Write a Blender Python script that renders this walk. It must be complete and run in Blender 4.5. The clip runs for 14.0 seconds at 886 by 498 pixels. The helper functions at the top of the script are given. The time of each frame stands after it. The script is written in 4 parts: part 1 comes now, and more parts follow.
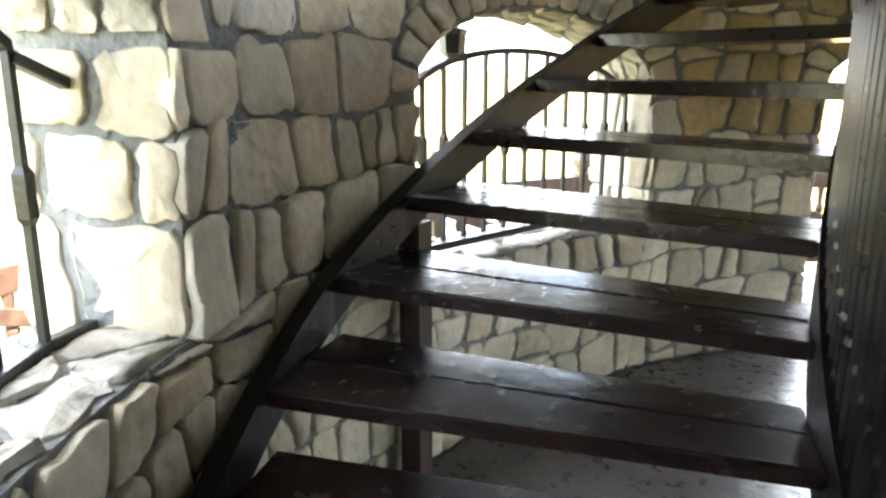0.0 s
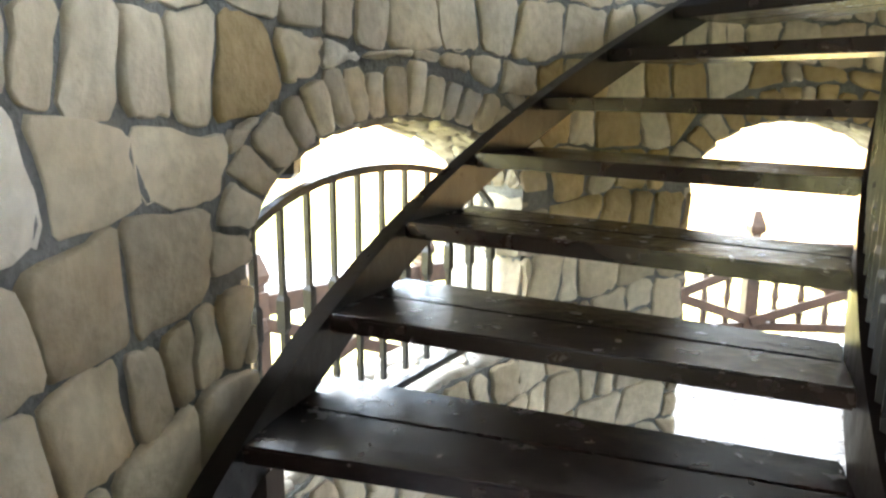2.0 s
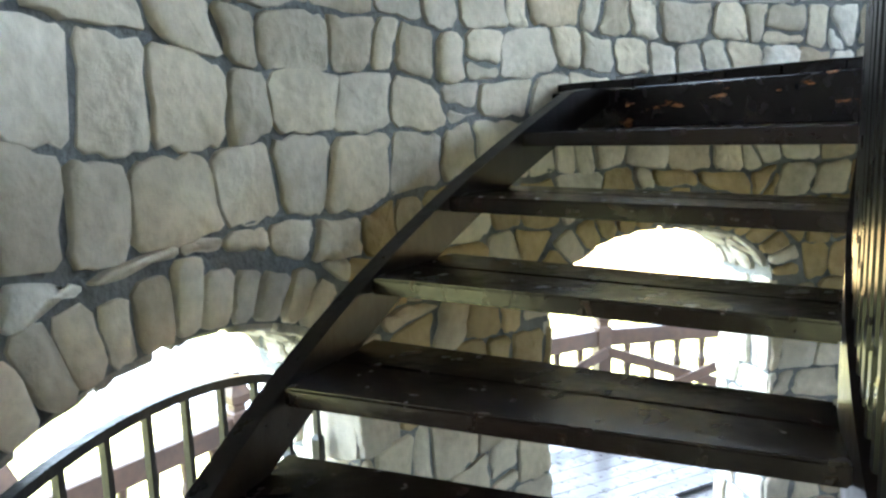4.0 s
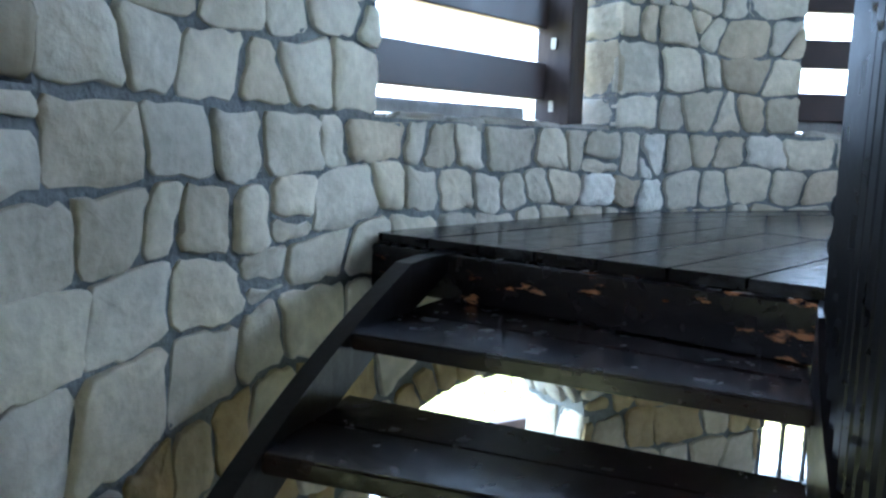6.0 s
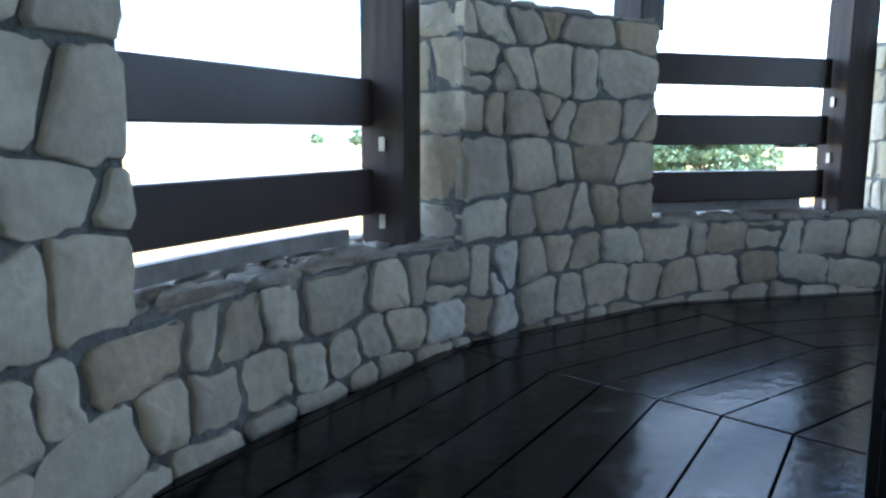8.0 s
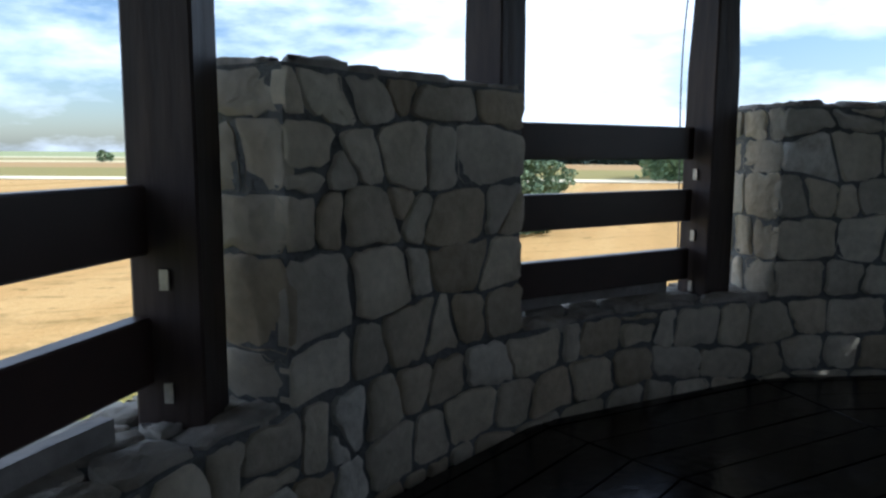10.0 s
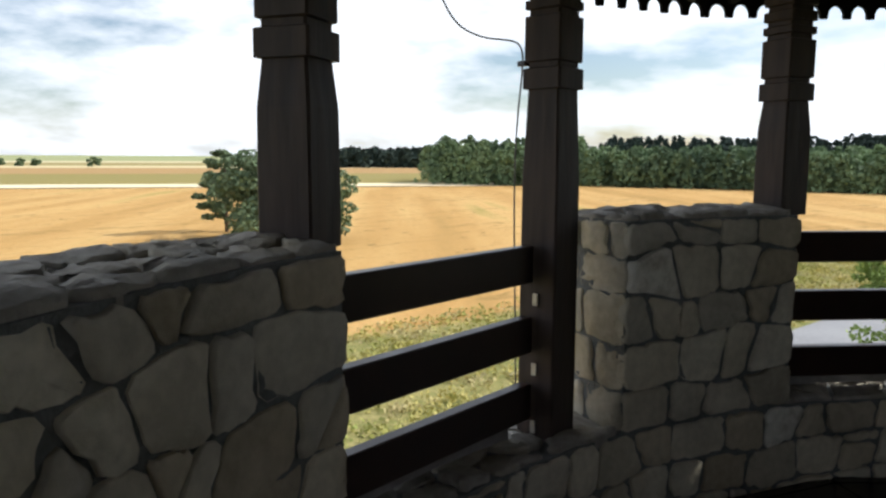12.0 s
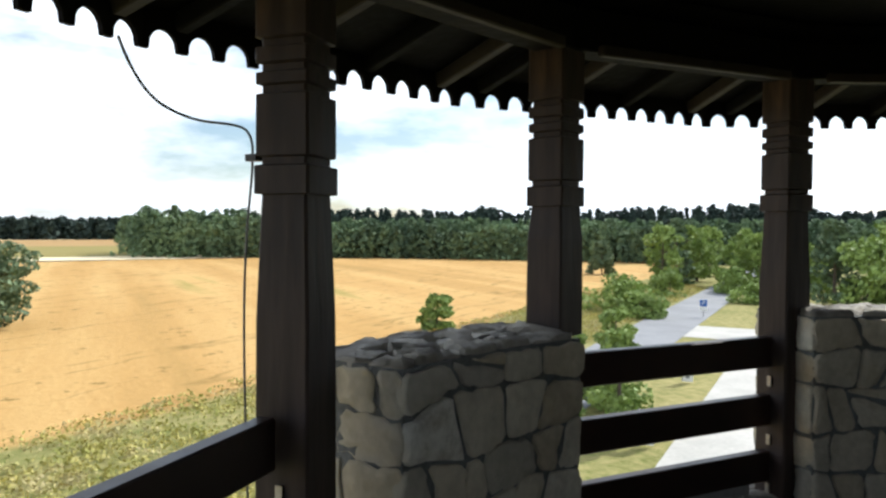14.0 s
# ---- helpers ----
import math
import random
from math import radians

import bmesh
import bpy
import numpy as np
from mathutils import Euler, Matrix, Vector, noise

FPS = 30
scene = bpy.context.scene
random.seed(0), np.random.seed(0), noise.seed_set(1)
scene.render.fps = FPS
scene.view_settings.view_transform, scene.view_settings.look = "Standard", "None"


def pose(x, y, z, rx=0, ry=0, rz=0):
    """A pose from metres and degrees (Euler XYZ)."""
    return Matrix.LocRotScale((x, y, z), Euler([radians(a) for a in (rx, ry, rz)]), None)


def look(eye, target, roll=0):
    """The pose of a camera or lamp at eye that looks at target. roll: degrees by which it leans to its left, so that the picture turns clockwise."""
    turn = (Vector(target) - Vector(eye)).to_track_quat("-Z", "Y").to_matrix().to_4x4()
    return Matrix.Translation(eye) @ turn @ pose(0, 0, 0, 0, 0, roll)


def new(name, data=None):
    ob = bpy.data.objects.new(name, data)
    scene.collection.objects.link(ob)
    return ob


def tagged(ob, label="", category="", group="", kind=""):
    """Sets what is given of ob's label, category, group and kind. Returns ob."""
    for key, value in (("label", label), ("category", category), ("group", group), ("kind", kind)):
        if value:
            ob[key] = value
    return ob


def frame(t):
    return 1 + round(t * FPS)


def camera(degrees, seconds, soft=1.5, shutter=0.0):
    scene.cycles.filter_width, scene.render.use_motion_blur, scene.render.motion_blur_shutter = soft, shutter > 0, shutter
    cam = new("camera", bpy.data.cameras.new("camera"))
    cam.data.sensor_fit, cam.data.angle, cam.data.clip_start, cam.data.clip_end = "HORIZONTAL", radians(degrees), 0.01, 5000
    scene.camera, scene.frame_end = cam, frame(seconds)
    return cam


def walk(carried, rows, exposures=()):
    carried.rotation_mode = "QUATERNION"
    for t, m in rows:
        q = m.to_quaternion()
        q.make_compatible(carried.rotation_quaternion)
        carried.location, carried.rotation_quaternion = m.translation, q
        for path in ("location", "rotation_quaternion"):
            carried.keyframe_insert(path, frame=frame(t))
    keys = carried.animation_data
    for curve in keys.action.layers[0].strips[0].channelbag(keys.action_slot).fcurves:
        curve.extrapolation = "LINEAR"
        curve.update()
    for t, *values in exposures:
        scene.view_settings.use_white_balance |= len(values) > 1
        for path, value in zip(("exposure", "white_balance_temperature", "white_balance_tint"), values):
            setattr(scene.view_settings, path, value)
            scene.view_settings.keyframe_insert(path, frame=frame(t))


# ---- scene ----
# The tower's axis is the world's z axis; angles are degrees round it.
cam = camera(61.69, 14.0, soft=2.5)
ROWS = [
    (0, -2.615, -0.931, 1.551, 76.36, -0.06, 0.27),
    (0.5, -2.565, -0.737, 1.602, 79.65, 0.72, -1.51),
    (1, -2.633, -0.536, 1.728, 80.21, -0.39, -5.96),
    (1.5, -2.713, -0.336, 1.793, 76.57, -0.43, -6.84),
    (2, -2.727, -0.057, 1.888, 78.09, -0.33, -15.14),
    (2.5, -2.692, 0.181, 2.037, 79.03, 0.88, -17.45),
    (3, -2.624, 0.363, 2.087, 78.07, 0.00, -21.17),
    (3.5, -2.553, 0.541, 2.162, 79.72, 0.27, -27.80),
    (4, -2.427, 0.707, 2.267, 80.63, 1.94, -29.01),
    (6.5, -2.081, 1.541, 2.784, 83.52, -0.42, -54.28),
    (7, -1.908, 1.667, 2.849, 84.82, 1.74, -58.22),
    (7.5, -1.728, 1.790, 3.027, 83.47, 1.52, -58.21),
    (8, -1.577, 1.903, 3.216, 81.19, -0.11, -62.36),
    (8.5, -1.417, 2.041, 3.321, 82.70, -0.23, -70.84),
    (11, -0.449, 2.466, 3.732, 81.31, -0.49, -84.31),
    (11.5, -0.257, 2.535, 3.902, 82.27, 0.57, -93.02),
    (12, -0.076, 2.506, 3.965, 82.78, -0.27, -93.86),
    (12.5, 0.078, 2.523, 4.120, 85.56, -0.68, -95.11),
    (13, 0.336, 2.595, 4.125, 86.51, -0.01, -102.87),
    (13.5, 0.569, 2.574, 4.105, 86.18, 0.06, -108.07),
    (14, 0.800, 2.417, 4.135, 88.34, -0.37, -115.80),
]
EXPOSURES = [(0, 3.7, 6300, 9), (1, 4.05, 6300, 8), (2, 4.1, 6400, 8), (3, 4.05, 6200, 7), (4.2, 3.95, 5250, 4), (6.5, 3.3, 4650, 5), (7.5, 2.9, 4650, 5), (8.5, 1.2, 4850, 6), (11, -0.2, 5700, 10), (12, -0.25, 6250, 10), (13, -0.12, 6150, 9), (13.5, 0.06, 6050, 8), (14, -0.08, 6050, 8)]
walk(cam, [(t, pose(*place_and_turn)) for t, *place_and_turn in ROWS], exposures=EXPOSURES)

# ---- world and sun ----
world = bpy.data.worlds.new("world")
scene.world = world
world.use_nodes = True
wt = world.node_tree
sky = wt.nodes.new("ShaderNodeTexSky")
sky.sky_type, sky.sun_disc = "NISHITA", False
SUN_EL, SUN_AZ = 38.0, -75.0
sky.sun_elevation, sky.sun_rotation = radians(SUN_EL), radians(90 - SUN_AZ)
wt.nodes["Background"].inputs[1].default_value = 0.15
# broken white cloud over the blue
wco, wmap = wt.nodes.new("ShaderNodeTexCoord"), wt.nodes.new("ShaderNodeMapping")
wmap.inputs["Scale"].default_value = (1.6, 1.6, 5.0)
wt.links.new(wco.outputs["Generated"], wmap.inputs["Vector"])
cloud, cover = wt.nodes.new("ShaderNodeTexNoise"), wt.nodes.new("ShaderNodeValToRGB")
cloud.inputs["Scale"].default_value, cloud.inputs["Detail"].default_value, cloud.inputs["Roughness"].default_value = 2.2, 7, 0.55
cover.color_ramp.elements[0].position, cover.color_ramp.elements[1].position = 0.40, 0.56
wt.links.new(wmap.outputs[0], cloud.inputs["Vector"])
wt.links.new(cloud.outputs["Fac"], cover.inputs[0])
sky_mix = wt.nodes.new("ShaderNodeMix")
sky_mix.data_type = "RGBA"
sky_mix.inputs["B"].default_value = (9.5, 9.8, 10.2, 1)
wt.links.new(cover.outputs[0], sky_mix.inputs["Factor"])
wt.links.new(sky.outputs[0], sky_mix.inputs["A"])
wt.links.new(sky_mix.outputs["Result"], wt.nodes["Background"].inputs[0])
sun = new("sun", bpy.data.lights.new("sun", "SUN"))
sun.data.energy, sun.data.angle, sun.data.color = 5.0, radians(0.6), (1.0, 0.95, 0.86)
sun_way = Vector((math.cos(radians(SUN_AZ)) * math.cos(radians(SUN_EL)), math.sin(radians(SUN_AZ)) * math.cos(radians(SUN_EL)), math.sin(radians(SUN_EL))))
sun.matrix_world = look(sun_way * 50, (0, 0, 0))


# ---- materials ----
def material(name, base, dark, rough=0.7, grain=40.0, blotch=3.0, bump=0.3, per_object=0.0, stretch=(1, 1, 1), metal=0.0, spec=0.5, coat=0.0, mix=0.5, tints=()):
    """Two-scale noise between two colours, with relief; per_object varies value from thing to thing."""
    m = bpy.data.materials.new(name)
    m.use_nodes = True
    n, l = m.node_tree.nodes, m.node_tree.links
    b = n["Principled BSDF"]
    co = n.new("ShaderNodeTexCoord")
    mp = n.new("ShaderNodeMapping")
    mp.inputs["Scale"].default_value = stretch
    l.new(co.outputs["Object"], mp.inputs["Vector"])
    fine, wide = n.new("ShaderNodeTexNoise"), n.new("ShaderNodeTexNoise")
    for t, s, d in ((fine, grain, 6.0), (wide, blotch, 3.0)):
        t.inputs["Scale"].default_value, t.inputs["Detail"].default_value = s, d
        l.new(mp.outputs[0], t.inputs["Vector"])
    add = n.new("ShaderNodeMath")
    add.operation = "MULTIPLY_ADD"
    l.new(wide.outputs["Fac"], add.inputs[0])
    add.inputs[1].default_value = 1.6
    sub = n.new("ShaderNodeMath")
    sub.operation = "MULTIPLY_ADD"
    l.new(fine.outputs["Fac"], sub.inputs[0])
    sub.inputs[1].default_value, sub.inputs[2].default_value = 1.4, -1.5 + mix
    l.new(sub.outputs[0], add.inputs[2])
    ramp = n.new("ShaderNodeValToRGB")
    ramp.color_ramp.elements[0].color, ramp.color_ramp.elements[1].color = (*dark, 1), (*base, 1)
    ramp.color_ramp.elements[0].position, ramp.color_ramp.elements[1].position = 0.1, 0.9
    l.new(add.outputs[0], ramp.inputs[0])
    out = ramp.outputs[0]
    if tints:
        who, pick_, mul = n.new("ShaderNodeObjectInfo"), n.new("ShaderNodeValToRGB"), n.new("ShaderNodeMix")
        pick_.color_ramp.elements[0].color, pick_.color_ramp.elements[1].color = (*tints[0], 1), (*tints[-1], 1)
        for i, c in enumerate(tints[1:-1]):
            pick_.color_ramp.elements.new((i + 1) / (len(tints) - 1)).color = (*c, 1)
        scatter = n.new("ShaderNodeMath")
        scatter.operation = "FRACT"
        times = n.new("ShaderNodeMath")
        times.operation, times.inputs[1].default_value = "MULTIPLY", 17.3
        l.new(who.outputs["Random"], times.inputs[0])
        l.new(times.outputs[0], scatter.inputs[0])
        l.new(scatter.outputs[0], pick_.inputs[0])
        mul.data_type, mul.blend_type = "RGBA", "MULTIPLY"
        mul.inputs["Factor"].default_value = 1.0
        l.new(out, mul.inputs["A"])
        l.new(pick_.outputs[0], mul.inputs["B"])
        out = mul.outputs["Result"]
    if per_object:
        info, hsv = n.new("ShaderNodeObjectInfo"), n.new("ShaderNodeHueSaturation")
        v = n.new("ShaderNodeMapRange")
        v.inputs["To Min"].default_value, v.inputs["To Max"].default_value = 1 - per_object, 1 + per_object * 0.6
        l.new(info.outputs["Random"], v.inputs[0])
        l.new(v.outputs[0], hsv.inputs["Value"])
        l.new(out, hsv.inputs["Color"])
        out = hsv.outputs[0]
    l.new(out, b.inputs["Base Color"])
    b.inputs["Metallic"].default_value = metal
    b.inputs["Specular IOR Level"].default_value = spec
    b.inputs["Coat Weight"].default_value = coat
    b.inputs["Coat Roughness"].default_value = 0.15
    r = n.new("ShaderNodeMapRange")
    r.inputs["To Min"].default_value, r.inputs["To Max"].default_value = rough - 0.12, min(1, rough + 0.12)
    l.new(fine.outputs["Fac"], r.inputs[0])
    l.new(r.outputs[0], b.inputs["Roughness"])
    bm_ = n.new("ShaderNodeBump")
    bm_.inputs["Strength"].default_value, bm_.inputs["Distance"].default_value = bump, 0.02
    l.new(sub.outputs[0], bm_.inputs["Height"])
    l.new(bm_.outputs[0], b.inputs["Normal"])
    return m



def worn(m, colour, scale, low, high, stretch=(1, 1, 1), gloss=None):
    """Lets another colour show through in ragged patches: rubbed varnish, stains."""
    n, l = m.node_tree.nodes, m.node_tree.links
    b = n["Principled BSDF"]
    old = b.inputs["Base Color"].links[0].from_socket
    co, mp, tx, rp, mx = n.new("ShaderNodeTexCoord"), n.new("ShaderNodeMapping"), n.new("ShaderNodeTexNoise"), n.new("ShaderNodeMapRange"), n.new("ShaderNodeMix")
    mp.inputs["Scale"].default_value = stretch
    tx.inputs["Scale"].default_value, tx.inputs["Detail"].default_value, tx.inputs["Roughness"].default_value = scale, 8, 0.62
    rp.inputs["From Min"].default_value, rp.inputs["From Max"].default_value = low, high
    mx.data_type = "RGBA"
    mx.inputs["B"].default_value = (*colour, 1)
    l.new(co.outputs["Object"], mp.inputs["Vector"])
    l.new(mp.outputs[0], tx.inputs["Vector"])
    l.new(tx.outputs["Fac"], rp.inputs[0])
    l.new(rp.outputs[0], mx.inputs["Factor"])
    l.new(old, mx.inputs["A"])
    l.new(mx.outputs["Result"], b.inputs["Base Color"])
    return m


STONE = worn(material("limestone", (0.70, 0.65, 0.54), (0.50, 0.46, 0.37), 0.85, 26, 4, 0.28, per_object=0.24, tints=((1.0, 1.0, 1.0), (0.93, 0.89, 0.81), (1.0, 0.99, 0.96), (0.80, 0.73, 0.62), (1.0, 0.97, 0.89))), (0.44, 0.36, 0.22), 2.2, 0.60, 0.82)
STONE_ROUGH = worn(material("rough_limestone", (0.52, 0.485, 0.42), (0.26, 0.24, 0.205), 0.9, 14, 6, 1.0, spec=0.3), (0.34, 0.29, 0.20), 3.0, 0.5, 0.75)
STONE_OCHRE = material("ochre_limestone", (0.50, 0.39, 0.21), (0.36, 0.27, 0.13), 0.85, 22, 4, 0.5, per_object=0.2)
STONE_WHITE = worn(material("white_limestone", (0.84, 0.80, 0.71), (0.60, 0.57, 0.49), 0.85, 24, 5, 0.5), (0.30, 0.25, 0.16), 5.0, 0.55, 0.75)
MORTAR = material("mortar", (0.215, 0.22, 0.215), (0.13, 0.135, 0.13), 0.95, 45, 4, 0.6)
TIMBER = worn(material("dark_stained_timber", (0.080, 0.056, 0.048), (0.022, 0.015, 0.013), 0.55, 22, 3, 0.15, stretch=(1, 1, 0.12), spec=0.3), (0.15, 0.085, 0.05), 6, 0.60, 0.85, stretch=(1, 1, 0.2))
RAILWOOD = worn(material("dark_glossy_guard_board", (0.040, 0.018, 0.012), (0.020, 0.010, 0.007), 0.38, 7, 2, 0.02, spec=0.4), (0.075, 0.036, 0.022), 5, 0.66, 0.9)
PLANK = worn(material("dark_varnished_board", (0.008, 0.0055, 0.0048), (0.004, 0.003, 0.003), 0.19, 22, 5, 0.07, per_object=0.15, spec=0.22), (0.11, 0.055, 0.028), 12, 0.71, 0.77, stretch=(1, 1, 3))
worn(PLANK, (0.030, 0.028, 0.028), 7, 0.54, 0.66, stretch=(1, 0.6, 1))
worn(PLANK, (0.35, 0.33, 0.30), 55, 0.775, 0.80)
CHIPPED = worn(worn(material("chipped_dark_varnish", (0.010, 0.0065, 0.006), (0.005, 0.0035, 0.0035), 0.25, 22, 5, 0.08, spec=0.3), (0.30, 0.13, 0.05), 6, 0.60, 0.64, stretch=(1, 1, 3.5)), (0.35, 0.33, 0.30), 40, 0.76, 0.80)
TREAD = worn(material("red_brown_varnished_tread", (0.020, 0.011, 0.009), (0.009, 0.0055, 0.005), 0.24, 18, 4, 0.08, spec=0.4), (0.05, 0.024, 0.015), 5, 0.62, 0.85, stretch=(1, 1, 2.5))
DECK = material("grey_varnished_deck", (0.085, 0.078, 0.078), (0.045, 0.04, 0.038), 0.3, 18, 3, 0.2, per_object=0.2)
IRON = material("black_iron", (0.02, 0.02, 0.02), (0.01, 0.01, 0.01), 0.35, 60, 5, 0.1, metal=0.4)
LACQUER = material("black_lacquered_wood", (0.005, 0.0042, 0.0045), (0.003, 0.0025, 0.0025), 0.3, 12, 4, 0.05, spec=0.3)
EBONY = worn(material("near_black_stringer", (0.009, 0.0065, 0.006), (0.005, 0.0035, 0.0035), 0.32, 20, 4, 0.08, spec=0.25), (0.08, 0.04, 0.02), 9, 0.71, 0.78)
PINE = material("brown_stained_pine", (0.085, 0.046, 0.028), (0.04, 0.022, 0.014), 0.5, 18, 3, 0.2)
WEATHERED = material("weathered_board", (0.34, 0.32, 0.30), (0.2, 0.19, 0.18), 0.8, 20, 4, 0.3)
# paler than the roof boards: the beams' lit lower edges and some rafters
PALE_WOOD = material("lit_edge_and_rafter_wood", (0.040, 0.030, 0.022), (0.022, 0.016, 0.012), 0.7, 18, 3, 0.2, spec=0.3)
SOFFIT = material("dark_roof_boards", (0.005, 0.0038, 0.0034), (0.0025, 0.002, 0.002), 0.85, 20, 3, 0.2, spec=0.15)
STEEL = material("zinc_bracket", (0.55, 0.52, 0.45), (0.35, 0.32, 0.27), 0.45, 50, 8, 0.1, metal=0.5)
CABLE = material("grey_cable", (0.18, 0.18, 0.18), (0.12, 0.12, 0.12), 0.5, 40, 5, 0.05)


# ---- helpers for this place ----
RI, RO = 3.26, 3.68          # the round wall's inner and outer face
FLOOR, LOW, GROUND = 2.42, -0.02, -5.0


def at(a, r, z):
    """A point at angle a, radius r, height z."""
    return Vector((r * math.cos(radians(a)), r * math.sin(radians(a)), z))


def part(name, bm, mat, parent=None, label="", smooth=False):
    """Links a bmesh as one mesh object."""
    me = bpy.data.meshes.new(name)
    bm.to_mesh(me)
    bm.free()
    me.materials.append(mat)
    if smooth:
        me.polygons.foreach_set("use_smooth", [True] * len(me.polygons))
    ob = new(name, me)
    ob.parent = parent
    return tagged(ob, label)


def faced(bm):
    bmesh.ops.recalc_face_normals(bm, faces=bm.faces)
    return bm


def hexa(bm, low, high):
    """A solid between two quads (lists of four points)."""
    v = [bm.verts.new(p) for p in (*low, *high)]
    for f in ((3, 2, 1, 0), (4, 5, 6, 7), (0, 1, 5, 4), (1, 2, 6, 5), (2, 3, 7, 6), (3, 0, 4, 7)):
        bm.faces.new([v[i] for i in f])


def sector(bm, a0, a1, r0, r1, z0, z1, step=3.0):
    """A curved block from angle a0 to a1."""
    n = max(1, round(abs(a1 - a0) / step))
    rings = []
    for i in range(n + 1):
        a = a0 + (a1 - a0) * i / n
        rings.append([bm.verts.new(at(a, r, z)) for r, z in ((r0, z0), (r1, z0), (r1, z1), (r0, z1))])
    for p, q in zip(rings, rings[1:]):
        for i in range(4):
            bm.faces.new((p[i], p[(i + 1) % 4], q[(i + 1) % 4], q[i]))
    bm.faces.new(rings[0][::-1])
    bm.faces.new(rings[-1])
    return bm


def bar(bm, p, q, w, h, up=(0, 0, 1), bevel=0.0):
    """A straight beam from p to q, w wide and h high."""
    p, q, up = Vector(p), Vector(q), Vector(up)
    d = (q - p).normalized()
    s = d.cross(up).normalized()
    u = s.cross(d).normalized()
    ends = [[c + s * x * w / 2 + u * y * h / 2 for x, y in ((-1, -1), (1, -1), (1, 1), (-1, 1))] for c in (p, q)]
    hexa(bm, *ends)
    if bevel:
        bmesh.ops.bevel(bm, geom=list(bm.edges), offset=bevel, segments=1, affect="EDGES")
    return faced(bm)


def bar_part(name, p, q, w, h, mat, parent=None, label="", up=(0, 0, 1), bevel=0.006):
    return part(name, bar(bmesh.new(), p, q, w, h, up, bevel), mat, parent, label)


def thing(name, label, category, group="", place=(0, 0, 0)):
    ob = tagged(new(name), label, category, group)
    ob.location = place
    return ob


def stack(bm, levels, turn=0.0, sides=4):
    """A post from (height, half width) levels, square or many-sided, round its own axis."""
    rings = []
    for z, h in levels:
        r = h / math.cos(math.pi / sides)
        rings.append([bm.verts.new((r * math.cos(radians(turn) + math.pi * (2 * i + 1) / sides), r * math.sin(radians(turn) + math.pi * (2 * i + 1) / sides), z)) for i in range(sides)])
    for p, q in zip(rings, rings[1:]):
        for i in range(sides):
            bm.faces.new((p[i], p[(i + 1) % sides], q[(i + 1) % sides], q[i]))
    bm.faces.new(rings[0][::-1])
    bm.faces.new(rings[-1])
    return faced(bm)


# ---- the wall: openings below, piers and gaps above ----
# Openings: angles, sill, springing and crown heights.
ARCHES = [(168.4, 193.0, 0.95, 1.60, 2.03), (119.2, 146.8, 0.76, 1.47, 1.81), (75.4, 99.8, LOW, 1.45, 1.77),
          (29.5, 55.5, 0.76, 1.42, 1.80), (-15.5, 10.5, 0.76, 1.42, 1.80), (-58.0, -34.0, 0.76, 1.42, 1.80)]
PIERS = [(166.5, 144.0, 3.72), (121.5, 98.9, 3.705), (73.7, 54.2, 3.71), (28.4, 11.6, 3.70), (-12.3, -34.5, 3.72)]
SILL = 2.80
A0, A1 = 205.0, -60.0


def arch_z(a, o):
    c, h = (o[0] + o[1]) / 2, (o[1] - o[0]) / 2
    k = min(1.0, abs((a - c) / h))
    return o[3] + (o[4] - o[3]) * math.sqrt(max(0.0, 1 - k * k))


def wall_mesh():
    bm = bmesh.new()
    marks = {A0, A1}
    for o in ARCHES:
        marks |= {o[0], o[1]} | {o[0] + (o[1] - o[0]) * (1 - math.cos(math.pi * i / 16)) / 2 for i in range(17)}
    for p in PIERS:
        marks |= {p[0], p[1]}
    marks = sorted(marks | set(range(-60, 205, 4)))
    for a, b in zip(marks, marks[1:]):
        if b - a < 1e-6:
            continue
        m = (a + b) / 2
        top = max([p[2] for p in PIERS if p[1] < m < p[0]] + [SILL])
        spans = [(LOW - 0.3, LOW - 0.3, top, top)]
        for o in ARCHES:
            if o[0] < m < o[1]:
                spans = [(LOW - 0.3, LOW - 0.3, o[2], o[2]), (arch_z(a, o), arch_z(b, o), top, top)]
        for za, zb, ta, tb in spans:
            hexa(bm, [at(a, RI, za), at(a, RO, za), at(b, RO, zb), at(b, RI, zb)], [at(a, RI, ta), at(a, RO, ta), at(b, RO, tb), at(b, RI, tb)])
    return faced(bm)


wall = tagged(part("wall", wall_mesh(), MORTAR), "round tower wall of rough pale limestone set in grey mortar", "wall", kind="structure")
# the rest of the round, behind the walk: unseen, closed to keep sun out
for a, b, z0, z1 in [(-60.0, -155.0, LOW - 0.3, 5.0), (-155.0, -191.0, SILL + 0.002, 5.0)]:
    tagged(part("wall_south", faced(sector(bmesh.new(), a, b, RI, RO - 0.25, z0, z1)), MORTAR), "plain unseen wall added to keep light out from the south", "wall", kind="structure")
tagged(part("wall_foot", faced(sector(bmesh.new(), 0, 359.99, RI - 0.2, RO + 0.02, GROUND - 0.5, LOW - 0.301, 6)), MORTAR), "base of the round tower", "wall", kind="structure")


